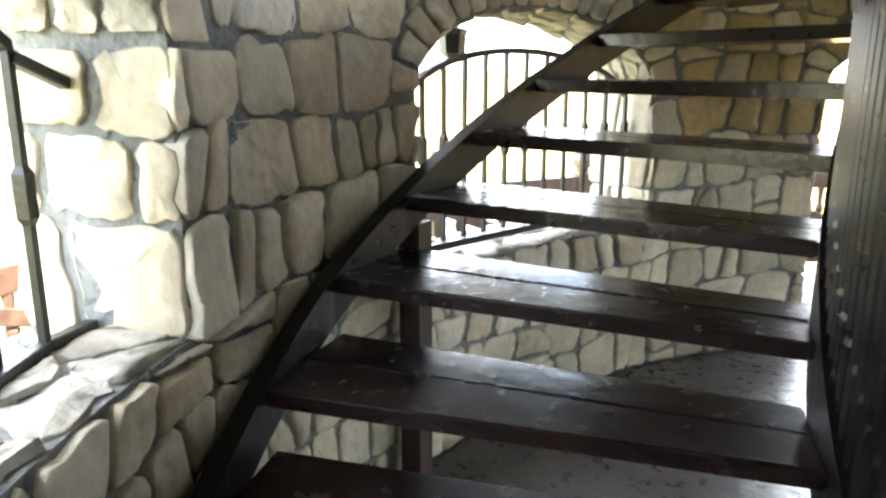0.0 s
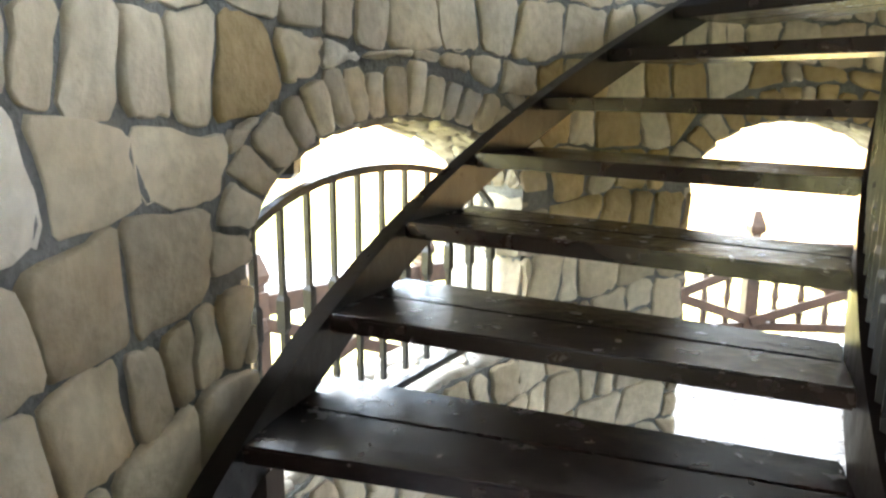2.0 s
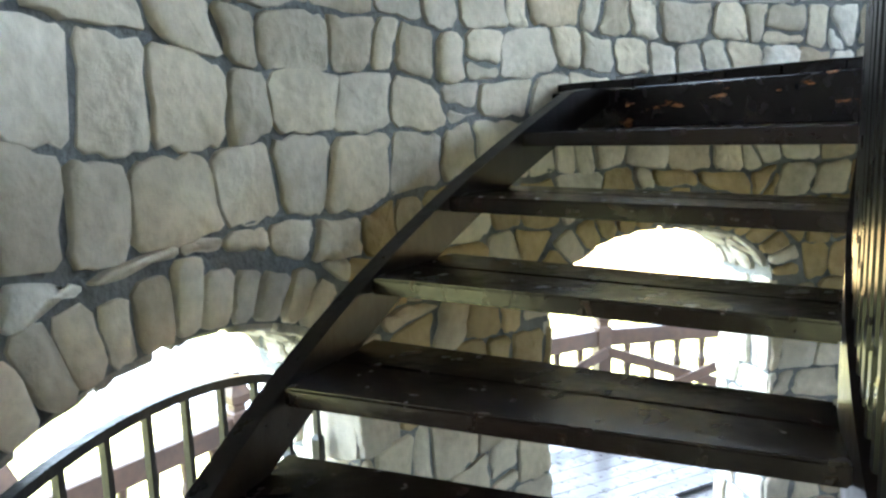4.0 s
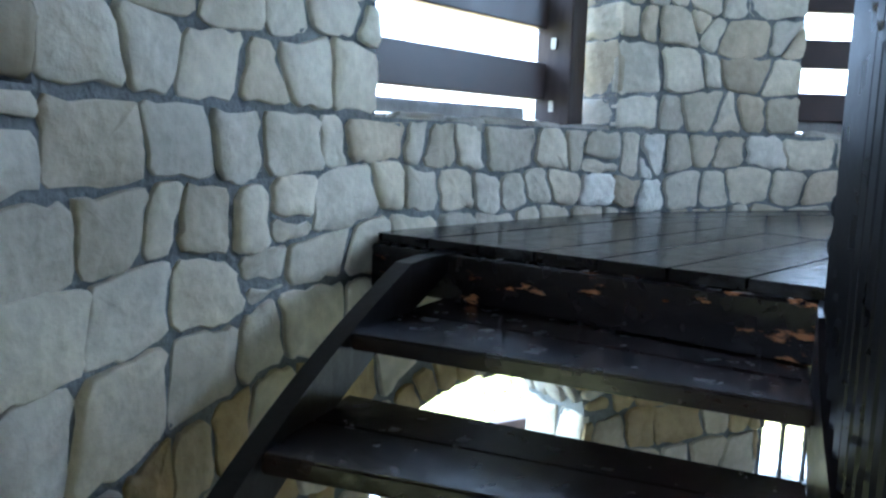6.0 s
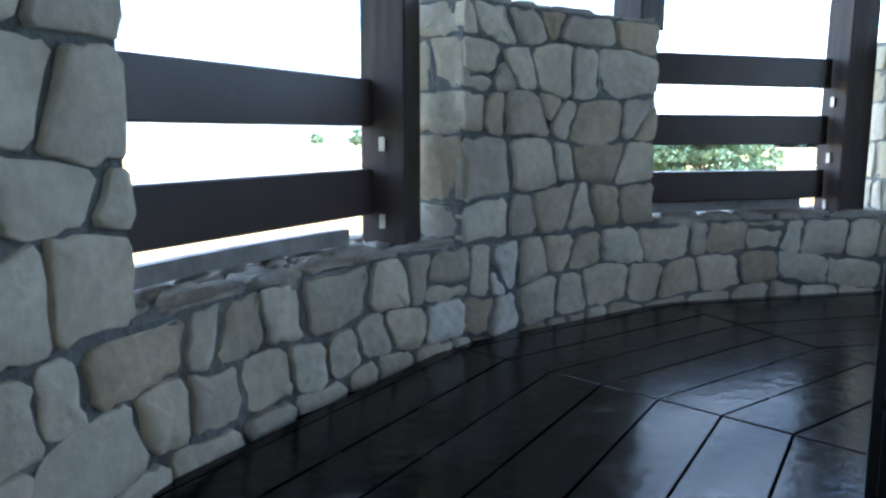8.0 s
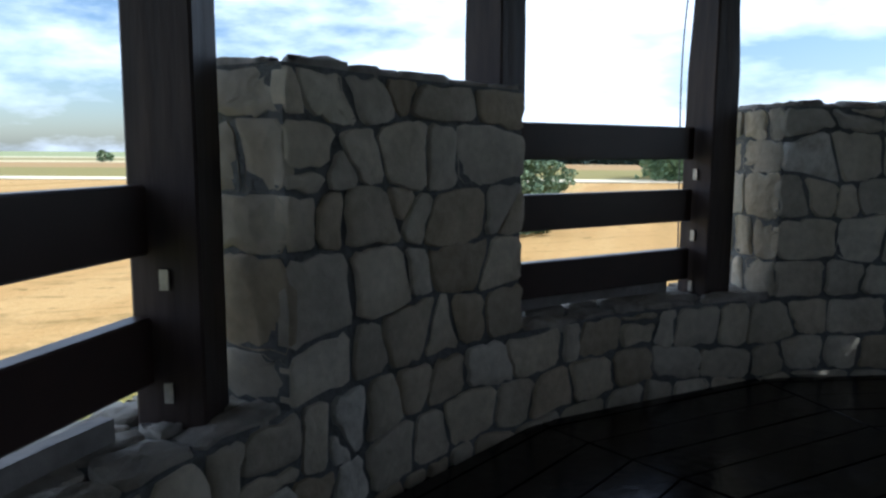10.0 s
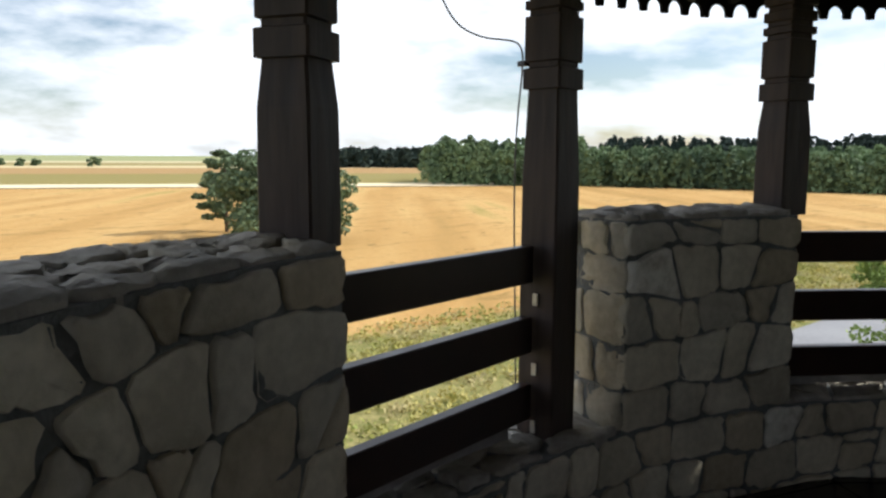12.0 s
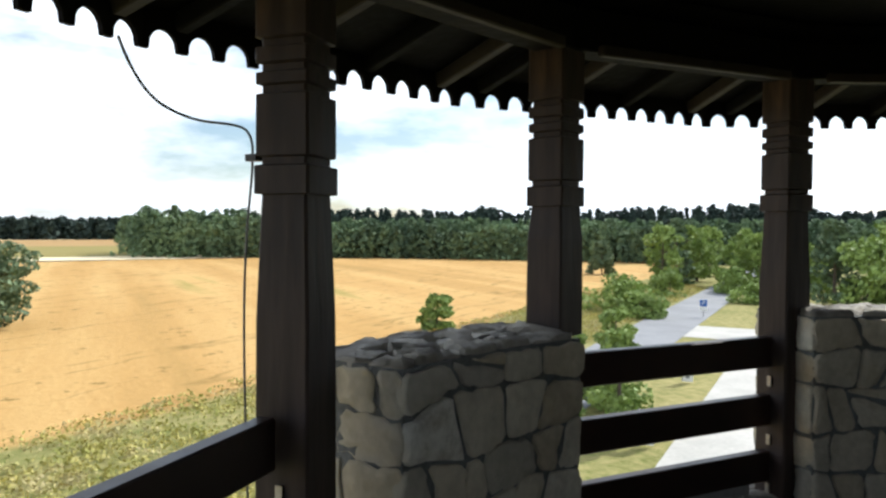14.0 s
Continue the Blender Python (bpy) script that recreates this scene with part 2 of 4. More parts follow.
# ---- floors ----
floor_lower = tagged(part("floor_lower", faced(sector(bmesh.new(), 0, 359.99, 0.01, RI - 0.01, LOW - 0.2, LOW, 6)), DECK), "lower boarded floor of the tower", "floor", kind="structure")
ground_terrace = tagged(part("terrace", faced(sector(bmesh.new(), 0, 359.99, RO + 0.01, 5.05, LOW - 0.25, LOW - 0.02, 6)), DECK), "boarded terrace round the foot of the tower", "floor", kind="structure")
tagged(part("threshold", faced(sector(bmesh.new(), 75.6, 99.6, RI, RO, LOW - 0.05, LOW - 0.004, 4)), DECK), "threshold of the terrace door", "floor", kind="structure")
floor_upper = tagged(part("floor_upper", faced(sector(bmesh.new(), 98.0, 98.0 - 245, 0.5, RI - 0.005, FLOOR - 0.075, FLOOR - 0.032, 5)), SOFFIT), "upper landing floor of dark varnished boards", "floor", kind="structure")


def lay_boards(parent, a0, a1, start=None):
    """Straight boards between two radial mitres, from the wall inwards; start: two points of a slanting first edge."""
    mid, half = (a0 + a1) / 2, radians(abs(a0 - a1) / 2)
    m = Vector((math.cos(radians(mid)), math.sin(radians(mid)), 0))
    s = Vector((m.y, -m.x, 0))
    d, w = RI + 0.06, 0.192

    def end(dist, side):
        if side < 0 and start:
            p, q = Vector((*start[0], 0)), Vector((*start[1], 0))
            t = (dist - p.dot(m)) / (q.dot(m) - p.dot(m))
            return (p + (q - p) * t).dot(s)
        return side * dist * math.tan(half)
    rnd = random.Random(int(a0))
    while d > 0.75:
        hi, lo = d, d - w + 0.008
        bm = bmesh.new()
        z0, z1 = FLOOR - 0.031, FLOOR + rnd.uniform(-0.0015, 0.001)
        quad = [m * lo + s * (end(lo, -1) + 0.003), m * hi + s * (end(hi, -1) + 0.003), m * hi + s * (end(hi, 1) - 0.003), m * lo + s * (end(lo, 1) - 0.003)]
        r_max = RI - 0.004
        quad = [p if p.length <= r_max else p * (r_max / p.length) for p in quad]
        lift = Vector((0, 0, 1))
        inset = 0.003
        c = sum(quad, Vector()) / 4
        top = [p + (c - p).normalized() * inset for p in quad]
        hexa(bm, [p + lift * z0 for p in quad], [p + lift * (z1 - 0.003) for p in quad])
        hexa(bm, [p + lift * (z1 - 0.003) for p in quad], [p + lift * z1 for p in top])
        part("board", faced(bm), PLANK, parent)
        d -= w


# ---- the stair ----
RISE, STEP, FIRST = 0.182, 7.1, 102.2
stair = thing("stair", "dark varnished open wooden stair winding up along the stone wall", "staircase")
R_IN = 1.90


def r_out(k):
    """The outer string runs straighter than the wall, so the treads narrow upwards."""
    return min(3.20, 2.975 + 0.028 * k)


def tread_line(k):
    """Front edge of tread k: its outer and inner ends."""
    a = FIRST + STEP * k
    return a, a + 2.2


def tread(k):
    z = FLOOR - RISE * k
    ao, ai = tread_line(k)
    R_OUT = r_out(k) - 0.046
    rnd = random.Random(k)
    bm = bmesh.new()
    back_o, back_i = ao - (7.9 if k > 1 else 10.4), ai - (9.2 if k > 1 else 9.6)
    cut = 0.52
    mo, mi = ao + (back_o - ao) * cut, ai + (back_i - ai) * cut
    for (o0, i0), (o1, i1) in (((ao, ai), (mo + 0.04, mi + 0.06)), ((mo - 0.04, mi - 0.06), (back_o, back_i))):
        dz = rnd.uniform(-0.0015, 0.0015)
        b2 = bmesh.new()
        hexa(b2, [at(i0, R_IN, z - 0.046), at(o0, R_OUT, z - 0.046), at(o1, R_OUT, z - 0.046), at(i1, R_IN, z - 0.046)],
             [at(i0, R_IN, z + dz), at(o0, R_OUT, z + dz), at(o1, R_OUT, z + dz), at(i1, R_IN, z + dz)])
        faced(b2)
        bmesh.ops.bevel(b2, geom=list(b2.edges), offset=0.006, segments=2, affect="EDGES")
        me = bpy.data.meshes.new("scrap")
        b2.to_mesh(me)
        b2.free()
        bm.from_mesh(me)
        bpy.data.meshes.remove(me)
    return part("tread", bm, TREAD, stair)


for k in range(1, 16):
    tread(k)


def stringer(r0, r1, drop, rise, last=15.5, slant=0.0, outer=False):
    bm = bmesh.new()
    rings = []
    n = 64
    for i in range(n + 1):
        k = -0.55 + (last + 0.55) * i / n
        a, z = FIRST + STEP * k + slant, FLOOR - RISE * k
        top = min(z + rise, FLOOR - 0.034)
        if outer:
            r0, r1 = r_out(k) - 0.045, r_out(k) + 0.01
        rings.append([bm.verts.new(at(a, r, zz)) for r, zz in ((r0, z - drop), (r1, z - drop), (r1, top), (r0, top))])
    for p, q in zip(rings, rings[1:]):
        for i in range(4):
            bm.faces.new((p[i], p[(i + 1) % 4], q[(i + 1) % 4], q[i]))
    bm.faces.new(rings[0][::-1])
    bm.faces.new(rings[-1])
    return faced(bm)


part("outer_stringer", stringer(0, 0, 0.15, -0.006, outer=True), EBONY, stair)
part("inner_stringer", stringer(1.84, 1.899, 0.20, 0.05, slant=2.2), EBONY, stair)
edge_o, edge_i = at(99.1, RI - 0.02, 0), at(102.4, 1.84, 0)
bm = bmesh.new()
d_ = (edge_i - edge_o).normalized()
bar(bm, edge_o + Vector((0, 0, FLOOR - 0.035 - 0.0725)), edge_i + Vector((0, 0, FLOOR - 0.035 - 0.0725)), 0.05, 0.145, bevel=0.006)
part("landing_beam", bm, CHIPPED, stair, "dark landing beam with chipped varnish")
for k_, (a, r) in enumerate([(149.8, 3.15)]):
    z1 = FLOOR - RISE * ((a - FIRST) / STEP) - 0.16
    bm = stack(bmesh.new(), [(LOW, 0.042), (z1, 0.042)], a)
    ob = part("stair_post", bm, TIMBER, stair, "square dark post under the stair")
    ob.location = (*at(a, r, 0).xy, 0)

# the balustrade on the stair's inner side
balustrade = thing("stair_balustrade", "black lacquered wooden balustrade on the inner side of the winding stair", "railing", place=(0, 0, 0))


def turned(bm, p, z0, z1, h):
    """A slim, nearly straight baluster with shallow shoulders near both ends."""
    b2 = stack(bmesh.new(), [(z0, h), (z0 + 0.14, h), (z0 + 0.155, h * 0.88), (z0 + 0.45, h * 0.95), (z1 - 0.155, h * 0.88), (z1 - 0.14, h), (z1, h)], 0, 8)
    for v in b2.verts:
        v.co += Vector((p.x, p.y, 0))
    me = bpy.data.meshes.new("scrap")
    b2.to_mesh(me)
    b2.free()
    bm.from_mesh(me)
    bpy.data.meshes.remove(me)


for i in range(74):
    k = -0.1 + i * 0.205
    a, z = FIRST + STEP * k + 2.2, FLOOR - RISE * k
    bm = bmesh.new()
    turned(bm, at(a, 1.865, 0), z - 0.03 if k < 0.6 else z + 0.052, z + 0.93, 0.0215)
    part("baluster", bm, LACQUER, balustrade)
bm = bmesh.new()
rings = []
for i in range(60):
    k = -0.3 + i * 0.27
    a, z = FIRST + STEP * k + 2.2, FLOOR - RISE * k + 0.93
    rings.append([bm.verts.new(at(a, r, zz)) for r, zz in ((1.835, z), (1.895, z), (1.90, z + 0.035), (1.88, z + 0.055), (1.85, z + 0.055), (1.83, z + 0.035))])
for p, q in zip(rings, rings[1:]):
    for i in range(6):
        bm.faces.new((p[i], p[(i + 1) % 6], q[(i + 1) % 6], q[i]))
bm.faces.new(rings[0][::-1])
bm.faces.new(rings[-1])
part("handrail", faced(bm), LACQUER, balustrade)
newel = stack(bmesh.new(), [(FLOOR - 0.3, 0.045), (FLOOR + 0.3, 0.045), (FLOOR + 0.32, 0.035), (FLOOR + 0.8, 0.038), (FLOOR + 0.82, 0.045), (FLOOR + 1.22, 0.045), (FLOOR + 1.24, 0.052), (FLOOR + 1.27, 0.052), (FLOOR + 1.33, 0.02)], 10)
nw = part("newel", newel, LACQUER, balustrade)
nw.location = (*at(102.6, 1.79, 0).xy, 0)

# a pair of small iron rings on the face of the newel
latch = thing("iron_latch", "small black iron ring latch on the lacquered newel", "latch")
for dz in (0.0, 0.085):
    bm = bmesh.new()
    c, rings = at(103.6, 1.86, FLOOR + 0.10 + dz), []
    for i in range(14):
        th = math.tau * i / 14
        rings.append([bm.verts.new(c + Vector((0.0, (0.030 + 0.006 * math.cos(ph)) * math.cos(th), (0.034 + 0.006 * math.cos(ph)) * math.sin(th))) + Vector((0.006 * math.sin(ph), 0, 0))) for ph in [math.tau * j / 6 for j in range(6)]])
    for i in range(14):
        for j in range(6):
            bm.faces.new((rings[i][j], rings[i][(j + 1) % 6], rings[(i + 1) % 14][(j + 1) % 6], rings[(i + 1) % 14][j]))
    part("ring", faced(bm), IRON, latch, smooth=True)

# ---- guard boards, brackets and posts above ----
GAPS = [(144.0, 121.5), (98.9, 77.1), (54.7, 33.0), (11.6, -12.3)]
RAIL_Z = (3.53, 3.24, 2.96)


def guard(a0, a1, zs):
    """Guard boards across one gap, with zinc plates at the post."""
    count = "three" if len(zs) == 3 else "two wide"
    g = thing("guard_rail", count + " dark stained guard boards across the gap between stone piers", "railing", "guard rails")
    p0, p1 = at(a0 + 0.6, 3.47, 0), at(a1 + 1.4, 3.47, 0)
    for z in zs:
        bar_part("guard_board", p0 + Vector((0, 0, z)), p1 + Vector((0, 0, z)), 0.058, 0.15 if len(zs) == 3 else 0.165, RAILWOOD, g)
    post_a, turn = {121.5: (122.3, 12), 77.1: (76.6, 24), 33.0: (32.6, 12), -12.3: (-12.1, 12)}[a1]
    for z in [h - 0.145 for h in zs[:-1]] + [zs[-1] - 0.11]:
        n_ = Vector((math.cos(radians(post_a + turn + 90)), math.sin(radians(post_a + turn + 90)), 0))
        c = at(post_a, 3.46, z) + n_ * 0.094
        bm = bar(bmesh.new(), c - Vector((0, 0, 0.025)), c + Vector((0, 0, 0.025)), 0.022, 0.008, up=n_)
        part("bracket", bm, STEEL, g, "small zinc plate")
    return g


for a0, a1 in GAPS:
    guard(a0, a1, (3.325, 3.010) if a0 == 98.9 else RAIL_Z)
    bm = sector(bmesh.new(), a0 - 0.5, a1 + 3.5, 3.44, 3.48, SILL + 0.03, SILL + 0.085, 3)
    tagged(part("sill_board", faced(bm), WEATHERED), "grey weathered ledge board along the stone sill", "ledge board", "ledge boards")

POST_LEVELS_TOP = [(4.225, 0.073), (4.227, 0.089), (4.305, 0.089), (4.310, 0.073), (4.330, 0.073), (4.335, 0.0855), (4.505, 0.0855), (4.510, 0.072), (4.530, 0.072), (4.535, 0.0855), (4.565, 0.0855), (4.570, 0.072), (4.590, 0.072), (4.595, 0.0855), (4.635, 0.0855), (4.640, 0.072), (4.660, 0.072), (4.665, 0.0855), (4.980, 0.0855)]


def roof_post(a, z, r=3.46, turn=12):
    foot = [(z, 0.087), (z + 0.35 * (4.225 - z), 0.087), (z + 0.75 * (4.225 - z), 0.085)]
    bm = stack(bmesh.new(), foot + POST_LEVELS_TOP, a + turn)
    bmesh.ops.bevel(bm, geom=[e for e in bm.edges if abs((e.verts[0].co - e.verts[1].co).normalized().z) > 0.9], offset=0.007, segments=1, affect="EDGES")
    ob = part("roof_post", bm, TIMBER)
    ob.location = (*at(a, r, 0).xy, 0)
    where = "on a stone pier" if z > 3 else "on the stone sill"
    return tagged(ob, "carved dark wooden roof post with notched rings " + where, "post", "roof posts")


POSTS = [(122.3, SILL), (99.5, 3.725), (76.6, SILL), (53.2, 3.73), (32.6, SILL), (10.6, 3.72), (-12.1, SILL), (-33.9, 3.74), (-56.4, SILL), (167, SILL), (144.2, 3.74)]
for a, z in POSTS:
    roof_post(a, z - 0.03 if z > 3 else z + 0.005, turn=24 if a == 76.6 else 12)

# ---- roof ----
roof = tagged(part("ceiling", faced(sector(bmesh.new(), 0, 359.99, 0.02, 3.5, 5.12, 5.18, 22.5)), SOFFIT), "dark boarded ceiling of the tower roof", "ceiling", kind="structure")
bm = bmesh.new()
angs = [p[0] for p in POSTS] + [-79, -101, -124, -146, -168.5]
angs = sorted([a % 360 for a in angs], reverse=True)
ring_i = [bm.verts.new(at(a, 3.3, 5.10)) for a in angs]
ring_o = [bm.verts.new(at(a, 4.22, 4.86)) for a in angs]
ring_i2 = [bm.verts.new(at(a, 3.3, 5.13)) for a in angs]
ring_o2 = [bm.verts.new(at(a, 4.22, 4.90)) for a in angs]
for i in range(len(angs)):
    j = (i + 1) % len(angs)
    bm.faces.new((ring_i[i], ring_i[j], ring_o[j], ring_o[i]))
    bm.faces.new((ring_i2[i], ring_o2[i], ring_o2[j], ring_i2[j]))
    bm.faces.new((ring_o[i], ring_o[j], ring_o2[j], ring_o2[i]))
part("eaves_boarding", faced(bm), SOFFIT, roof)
apex = bmesh.new()
top = apex.verts.new((0, 0, 7.2))
low = [apex.verts.new(at(a, 4.26, 4.93)) for a in angs]
for i in range(len(angs)):
    apex.faces.new((low[i], low[(i + 1) % len(angs)], top))
tagged(part("roof", faced(apex), SOFFIT), "conical boarded roof", "roof", kind="structure")

roof_frame = thing("roof_frame", "dark beams, rafters and scalloped fascia under the tower's eaves", "roof frame", place=(0, 0, 0))


def fascia(a0, a1):
    """A board with a scalloped lower edge between two corners of the eaves."""
    p, q = at(a0, 4.15, 0), at(a1, 4.15, 0)
    d = q - p
    n = max(3, round(d.length / 0.142))
    s = d.normalized()
    out = Vector((-s.y, s.x, 0))
    if out.dot(p) < 0:
        out = -out
    prof = []
    for i in range(n):
        w = d.length / n
        x0 = i * w
        prof += [(x0, 4.735), (x0 + 0.022, 4.735)]
        for j in range(1, 8):
            t = math.pi * j / 8
            prof.append((x0 + w / 2 - (w / 2 - 0.02) * math.cos(t) + 0.001, 4.745 + 0.062 * math.sin(t)))
        prof.append((x0 + w - 0.018, 4.735))
    prof.append((d.length, 4.735))
    bm = bmesh.new()
    rows = []
    for off in (0, 0.022):
        lo = [bm.verts.new(p + s * x + out * off + Vector((0, 0, z))) for x, z in prof]
        hi = [bm.verts.new(p + s * x + out * off + Vector((0, 0, 4.93))) for x, z in prof]
        rows.append((lo, hi))
    for i in range(len(prof) - 1):
        for lo, hi in rows:
            bm.faces.new((lo[i], lo[i + 1], hi[i + 1], hi[i]))
        bm.faces.new((rows[0][0][i], rows[0][0][i + 1], rows[1][0][i + 1], rows[1][0][i]))
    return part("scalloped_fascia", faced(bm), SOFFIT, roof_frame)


for i, a in enumerate(angs):
    b = angs[(i + 1) % len(angs)]
    step = (a - b) % 360
    fascia(a, a - step)
    if (a % 360) < 100 or (a % 360) > 300:
        p, q = at(a, 3.44, 4.95), at(a - step, 3.44, 4.95)
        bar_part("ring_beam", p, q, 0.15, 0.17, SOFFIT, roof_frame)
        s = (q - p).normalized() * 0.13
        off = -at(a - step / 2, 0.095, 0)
        # added pale strip: the light on the beam's lower edge, put in as colour
        bar_part("batten", p + s + off - Vector((0, 0, 0.085)), q - s + off - Vector((0, 0, 0.085)), 0.04, 0.045, PALE_WOOD, roof_frame, "pale strip for the lit lower edge of the beam")
        # two rafters a bay are paler; the rest match the boarding and hardly show
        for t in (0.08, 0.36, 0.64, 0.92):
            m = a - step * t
            bar_part("rafter", at(m, 3.5, 4.985), at(m, 4.12, 4.835), 0.05, 0.07, PALE_WOOD if t in (0.36, 0.92) else SOFFIT, roof_frame)

# the aerial cable on the post
cable = bpy.data.curves.new("cable", "CURVE")
cable.dimensions, cable.bevel_depth = "3D", 0.0036
sp = cable.splines.new("NURBS")
pts = [at(41.8, 3.52, 4.56), at(40.9, 3.52, 4.45), at(38.3, 3.52, 4.40), at(35.1, 3.54, 4.415), at(34.1, 3.55, 4.40), at(33.9, 3.55, 4.33), at(34.1, 3.57, 4.1), at(34.1, 3.58, 3.8), at(33.8, 3.58, 3.3), at(33.6, 3.58, 2.9)]
sp.points.add(len(pts) - 1)
for pt, p in zip(sp.points, pts):
    pt.co = (*p, 1)
sp.use_endpoint_u, sp.order_u = True, 3
cable.materials.append(CABLE)
cb = new("cable", cable)
me = bpy.data.meshes.new_from_object(cb.evaluated_get(bpy.context.evaluated_depsgraph_get()))
bpy.data.objects.remove(cb)
cb = tagged(new("cable", me), "thin grey cable that hangs in a loop beside a roof post", "cable")
clip_ = part("cable_clip", bar(bmesh.new(), at(33.9, 3.53, 4.33), at(33.9, 3.57, 4.33), 0.03, 0.02), IRON, cb)

# ---- boards on the terrace and in the doorway ----
dm = Vector((math.cos(radians(87.6)), math.sin(radians(87.6)), 0))
ds = Vector((dm.y, -dm.x, 0))
for i in range(23):
    d0, d1 = 1.98 + i * 0.121, 1.98 + i * 0.121 + 0.115
    if d1 < 3.22:
        half_in, half_out = -min(1.9, math.sqrt(3.225 ** 2 - d1 ** 2)), min(1.9, math.sqrt(3.225 ** 2 - d1 ** 2))
    elif d0 < 3.70:
        half_in, half_out = -0.64, 0.64
    else:
        half_in = -math.sqrt(max(0.1, 4.78 ** 2 - d1 ** 2))
        half_out = -half_in
    bm = bmesh.new()
    lo, hi = LOW + 0.0005, LOW + 0.017
    hexa(bm, [dm * d0 + ds * half_in + Vector((0, 0, lo)), dm * d1 + ds * half_in + Vector((0, 0, lo)), dm * d1 + ds * half_out + Vector((0, 0, lo)), dm * d0 + ds * half_out + Vector((0, 0, lo))],
         [dm * d0 + ds * half_in + Vector((0, 0, hi)), dm * d1 + ds * half_in + Vector((0, 0, hi)), dm * d1 + ds * half_out + Vector((0, 0, hi)), dm * d0 + ds * half_out + Vector((0, 0, hi))])
    part("deck_board", faced(bm), DECK, ground_terrace if d0 > 3.2 else floor_lower)

# ---- iron railing in the arched windows ----


def iron_guard(a0, a1, r, z0, spring, crown):
    g = thing("iron_window_railing", "black wrought-iron railing with an arched top rail in the arched window", "railing", "iron window railings")
    c, h = (a0 + a1) / 2, (a1 - a0) / 2

    def top(a):
        k = min(1, abs((a - c) / h))
        return spring + (crown - spring) * math.sqrt(max(0, 1 - k * k * 0.95))
    n = 20
    bm = bmesh.new()
    rings = [[bm.verts.new(at(a, r + x, top(a) + y)) for x, y in ((-0.015, -0.013), (0.015, -0.013), (0.015, 0.013), (-0.015, 0.013))] for a in [(a0 + (a1 - a0) * i / n) for i in range(n + 1)]]
    for p, q in zip(rings, rings[1:]):
        for i in range(4):
            bm.faces.new((p[i], p[(i + 1) % 4], q[(i + 1) % 4], q[i]))
    bm.faces.new(rings[0][::-1])
    bm.faces.new(rings[-1])
    part("top_rail", faced(bm), IRON, g)
    bar_part("bottom_rail", at(a0, r, z0), at(a1, r, z0), 0.03, 0.03, IRON, g, bevel=0.003)
    m = round((a1 - a0) / 2.35)
    for i in range(m + 1):
        a = a0 + (a1 - a0) * i / m
        zt = top(a)
        zm = z0 + 0.52 * (1.6 - z0)
        bm = stack(bmesh.new(), [(z0, 0.009), (zm - 0.06, 0.009), (zm - 0.045, 0.015), (zm + 0.045, 0.015), (zm + 0.06, 0.009), (zt, 0.009)], a)
        ob = part("bar", bm, IRON, g)
        ob.location = (*at(a, r, 0).xy, 0)
    return g


iron_guard(120.3, 145.6, 3.38, 0.84, 1.36, 1.63)
iron_guard(31.5, 53.5, 3.38, 0.84, 1.36, 1.63)
side_guard = iron_guard(171.2, 190.0, 3.5, 0.98, 1.56, 1.70)
for a_, b_ in ((171.2, 168.6), (190.0, 192.8)):
    bar_part("wall_tie", at(a_, 3.5, 1.575), at(b_, 3.5, 1.52), 0.03, 0.026, IRON, side_guard, bevel=0.003)
    bar_part("wall_tie", at(a_, 3.5, 0.98), at(b_, 3.5, 0.975), 0.03, 0.03, IRON, side_guard, bevel=0.003)
lamp = thing("wall_lantern", "small black iron lantern under the crown of the arched window", "lamp")
bm = stack(bmesh.new(), [(1.60, 0.03), (1.62, 0.05), (1.70, 0.055), (1.72, 0.07), (1.735, 0.02), (1.79, 0.012)], 30, 6)
ob = part("lantern_body", bm, IRON, lamp)
ob.location = (*at(136.0, 3.6, 0).xy, 0)

# ---- terrace balustrade outside ----
terrace_rail = thing("terrace_balustrade", "brown stained wooden balustrade with crossed braces at the terrace edge", "railing")
TR = 4.85
stops = [193.0, 176.0, 158.5, 141.0, 123.6, 109.3, 93.3, 77.3, 61.3, 45.3]
for i, a in enumerate(stops):
    bm = stack(bmesh.new(), [(LOW - 0.02, 0.05), (0.80, 0.05), (0.81, 0.035), (0.84, 0.035), (0.86, 0.055), (0.90, 0.058), (1.02, 0.022)], a)
    ob = part("terrace_post", bm, PINE, terrace_rail)
    ob.location = (*at(a, TR, 0).xy, 0)
for a, b in zip(stops, stops[1:]):
    p, q = at(a, TR, 0), at(b, TR, 0)
    up = Vector((0, 0, 1))
    bar_part("top_rail", p + up * 0.72, q + up * 0.72, 0.06, 0.12, PINE, terrace_rail)
    bar_part("bottom_rail", p + up * 0.10, q + up * 0.10, 0.05, 0.07, PINE, terrace_rail)
    m = (p + q) / 2
    n = 7
    for j in range(1, n):
        c = p + (q - p) * j / n
        b2 = stack(bmesh.new(), [(0.13, 0.022), (0.22, 0.027), (0.28, 0.016), (0.34, 0.029), (0.42, 0.018), (0.50, 0.029), (0.55, 0.016), (0.665, 0.026)], 0, 8)
        ob = part("terrace_baluster", b2, PINE, terrace_rail)
        ob.location = (c.x, c.y, 0)
    inw = -m.normalized() * 0.035
    bar_part("brace", p + up * 0.63 + inw, q + up * 0.15 + inw, 0.03, 0.075, PINE, terrace_rail)
    bar_part("brace", p + up * 0.15 + inw * 1.9, q + up * 0.63 + inw * 1.9, 0.03, 0.075, PINE, terrace_rail)

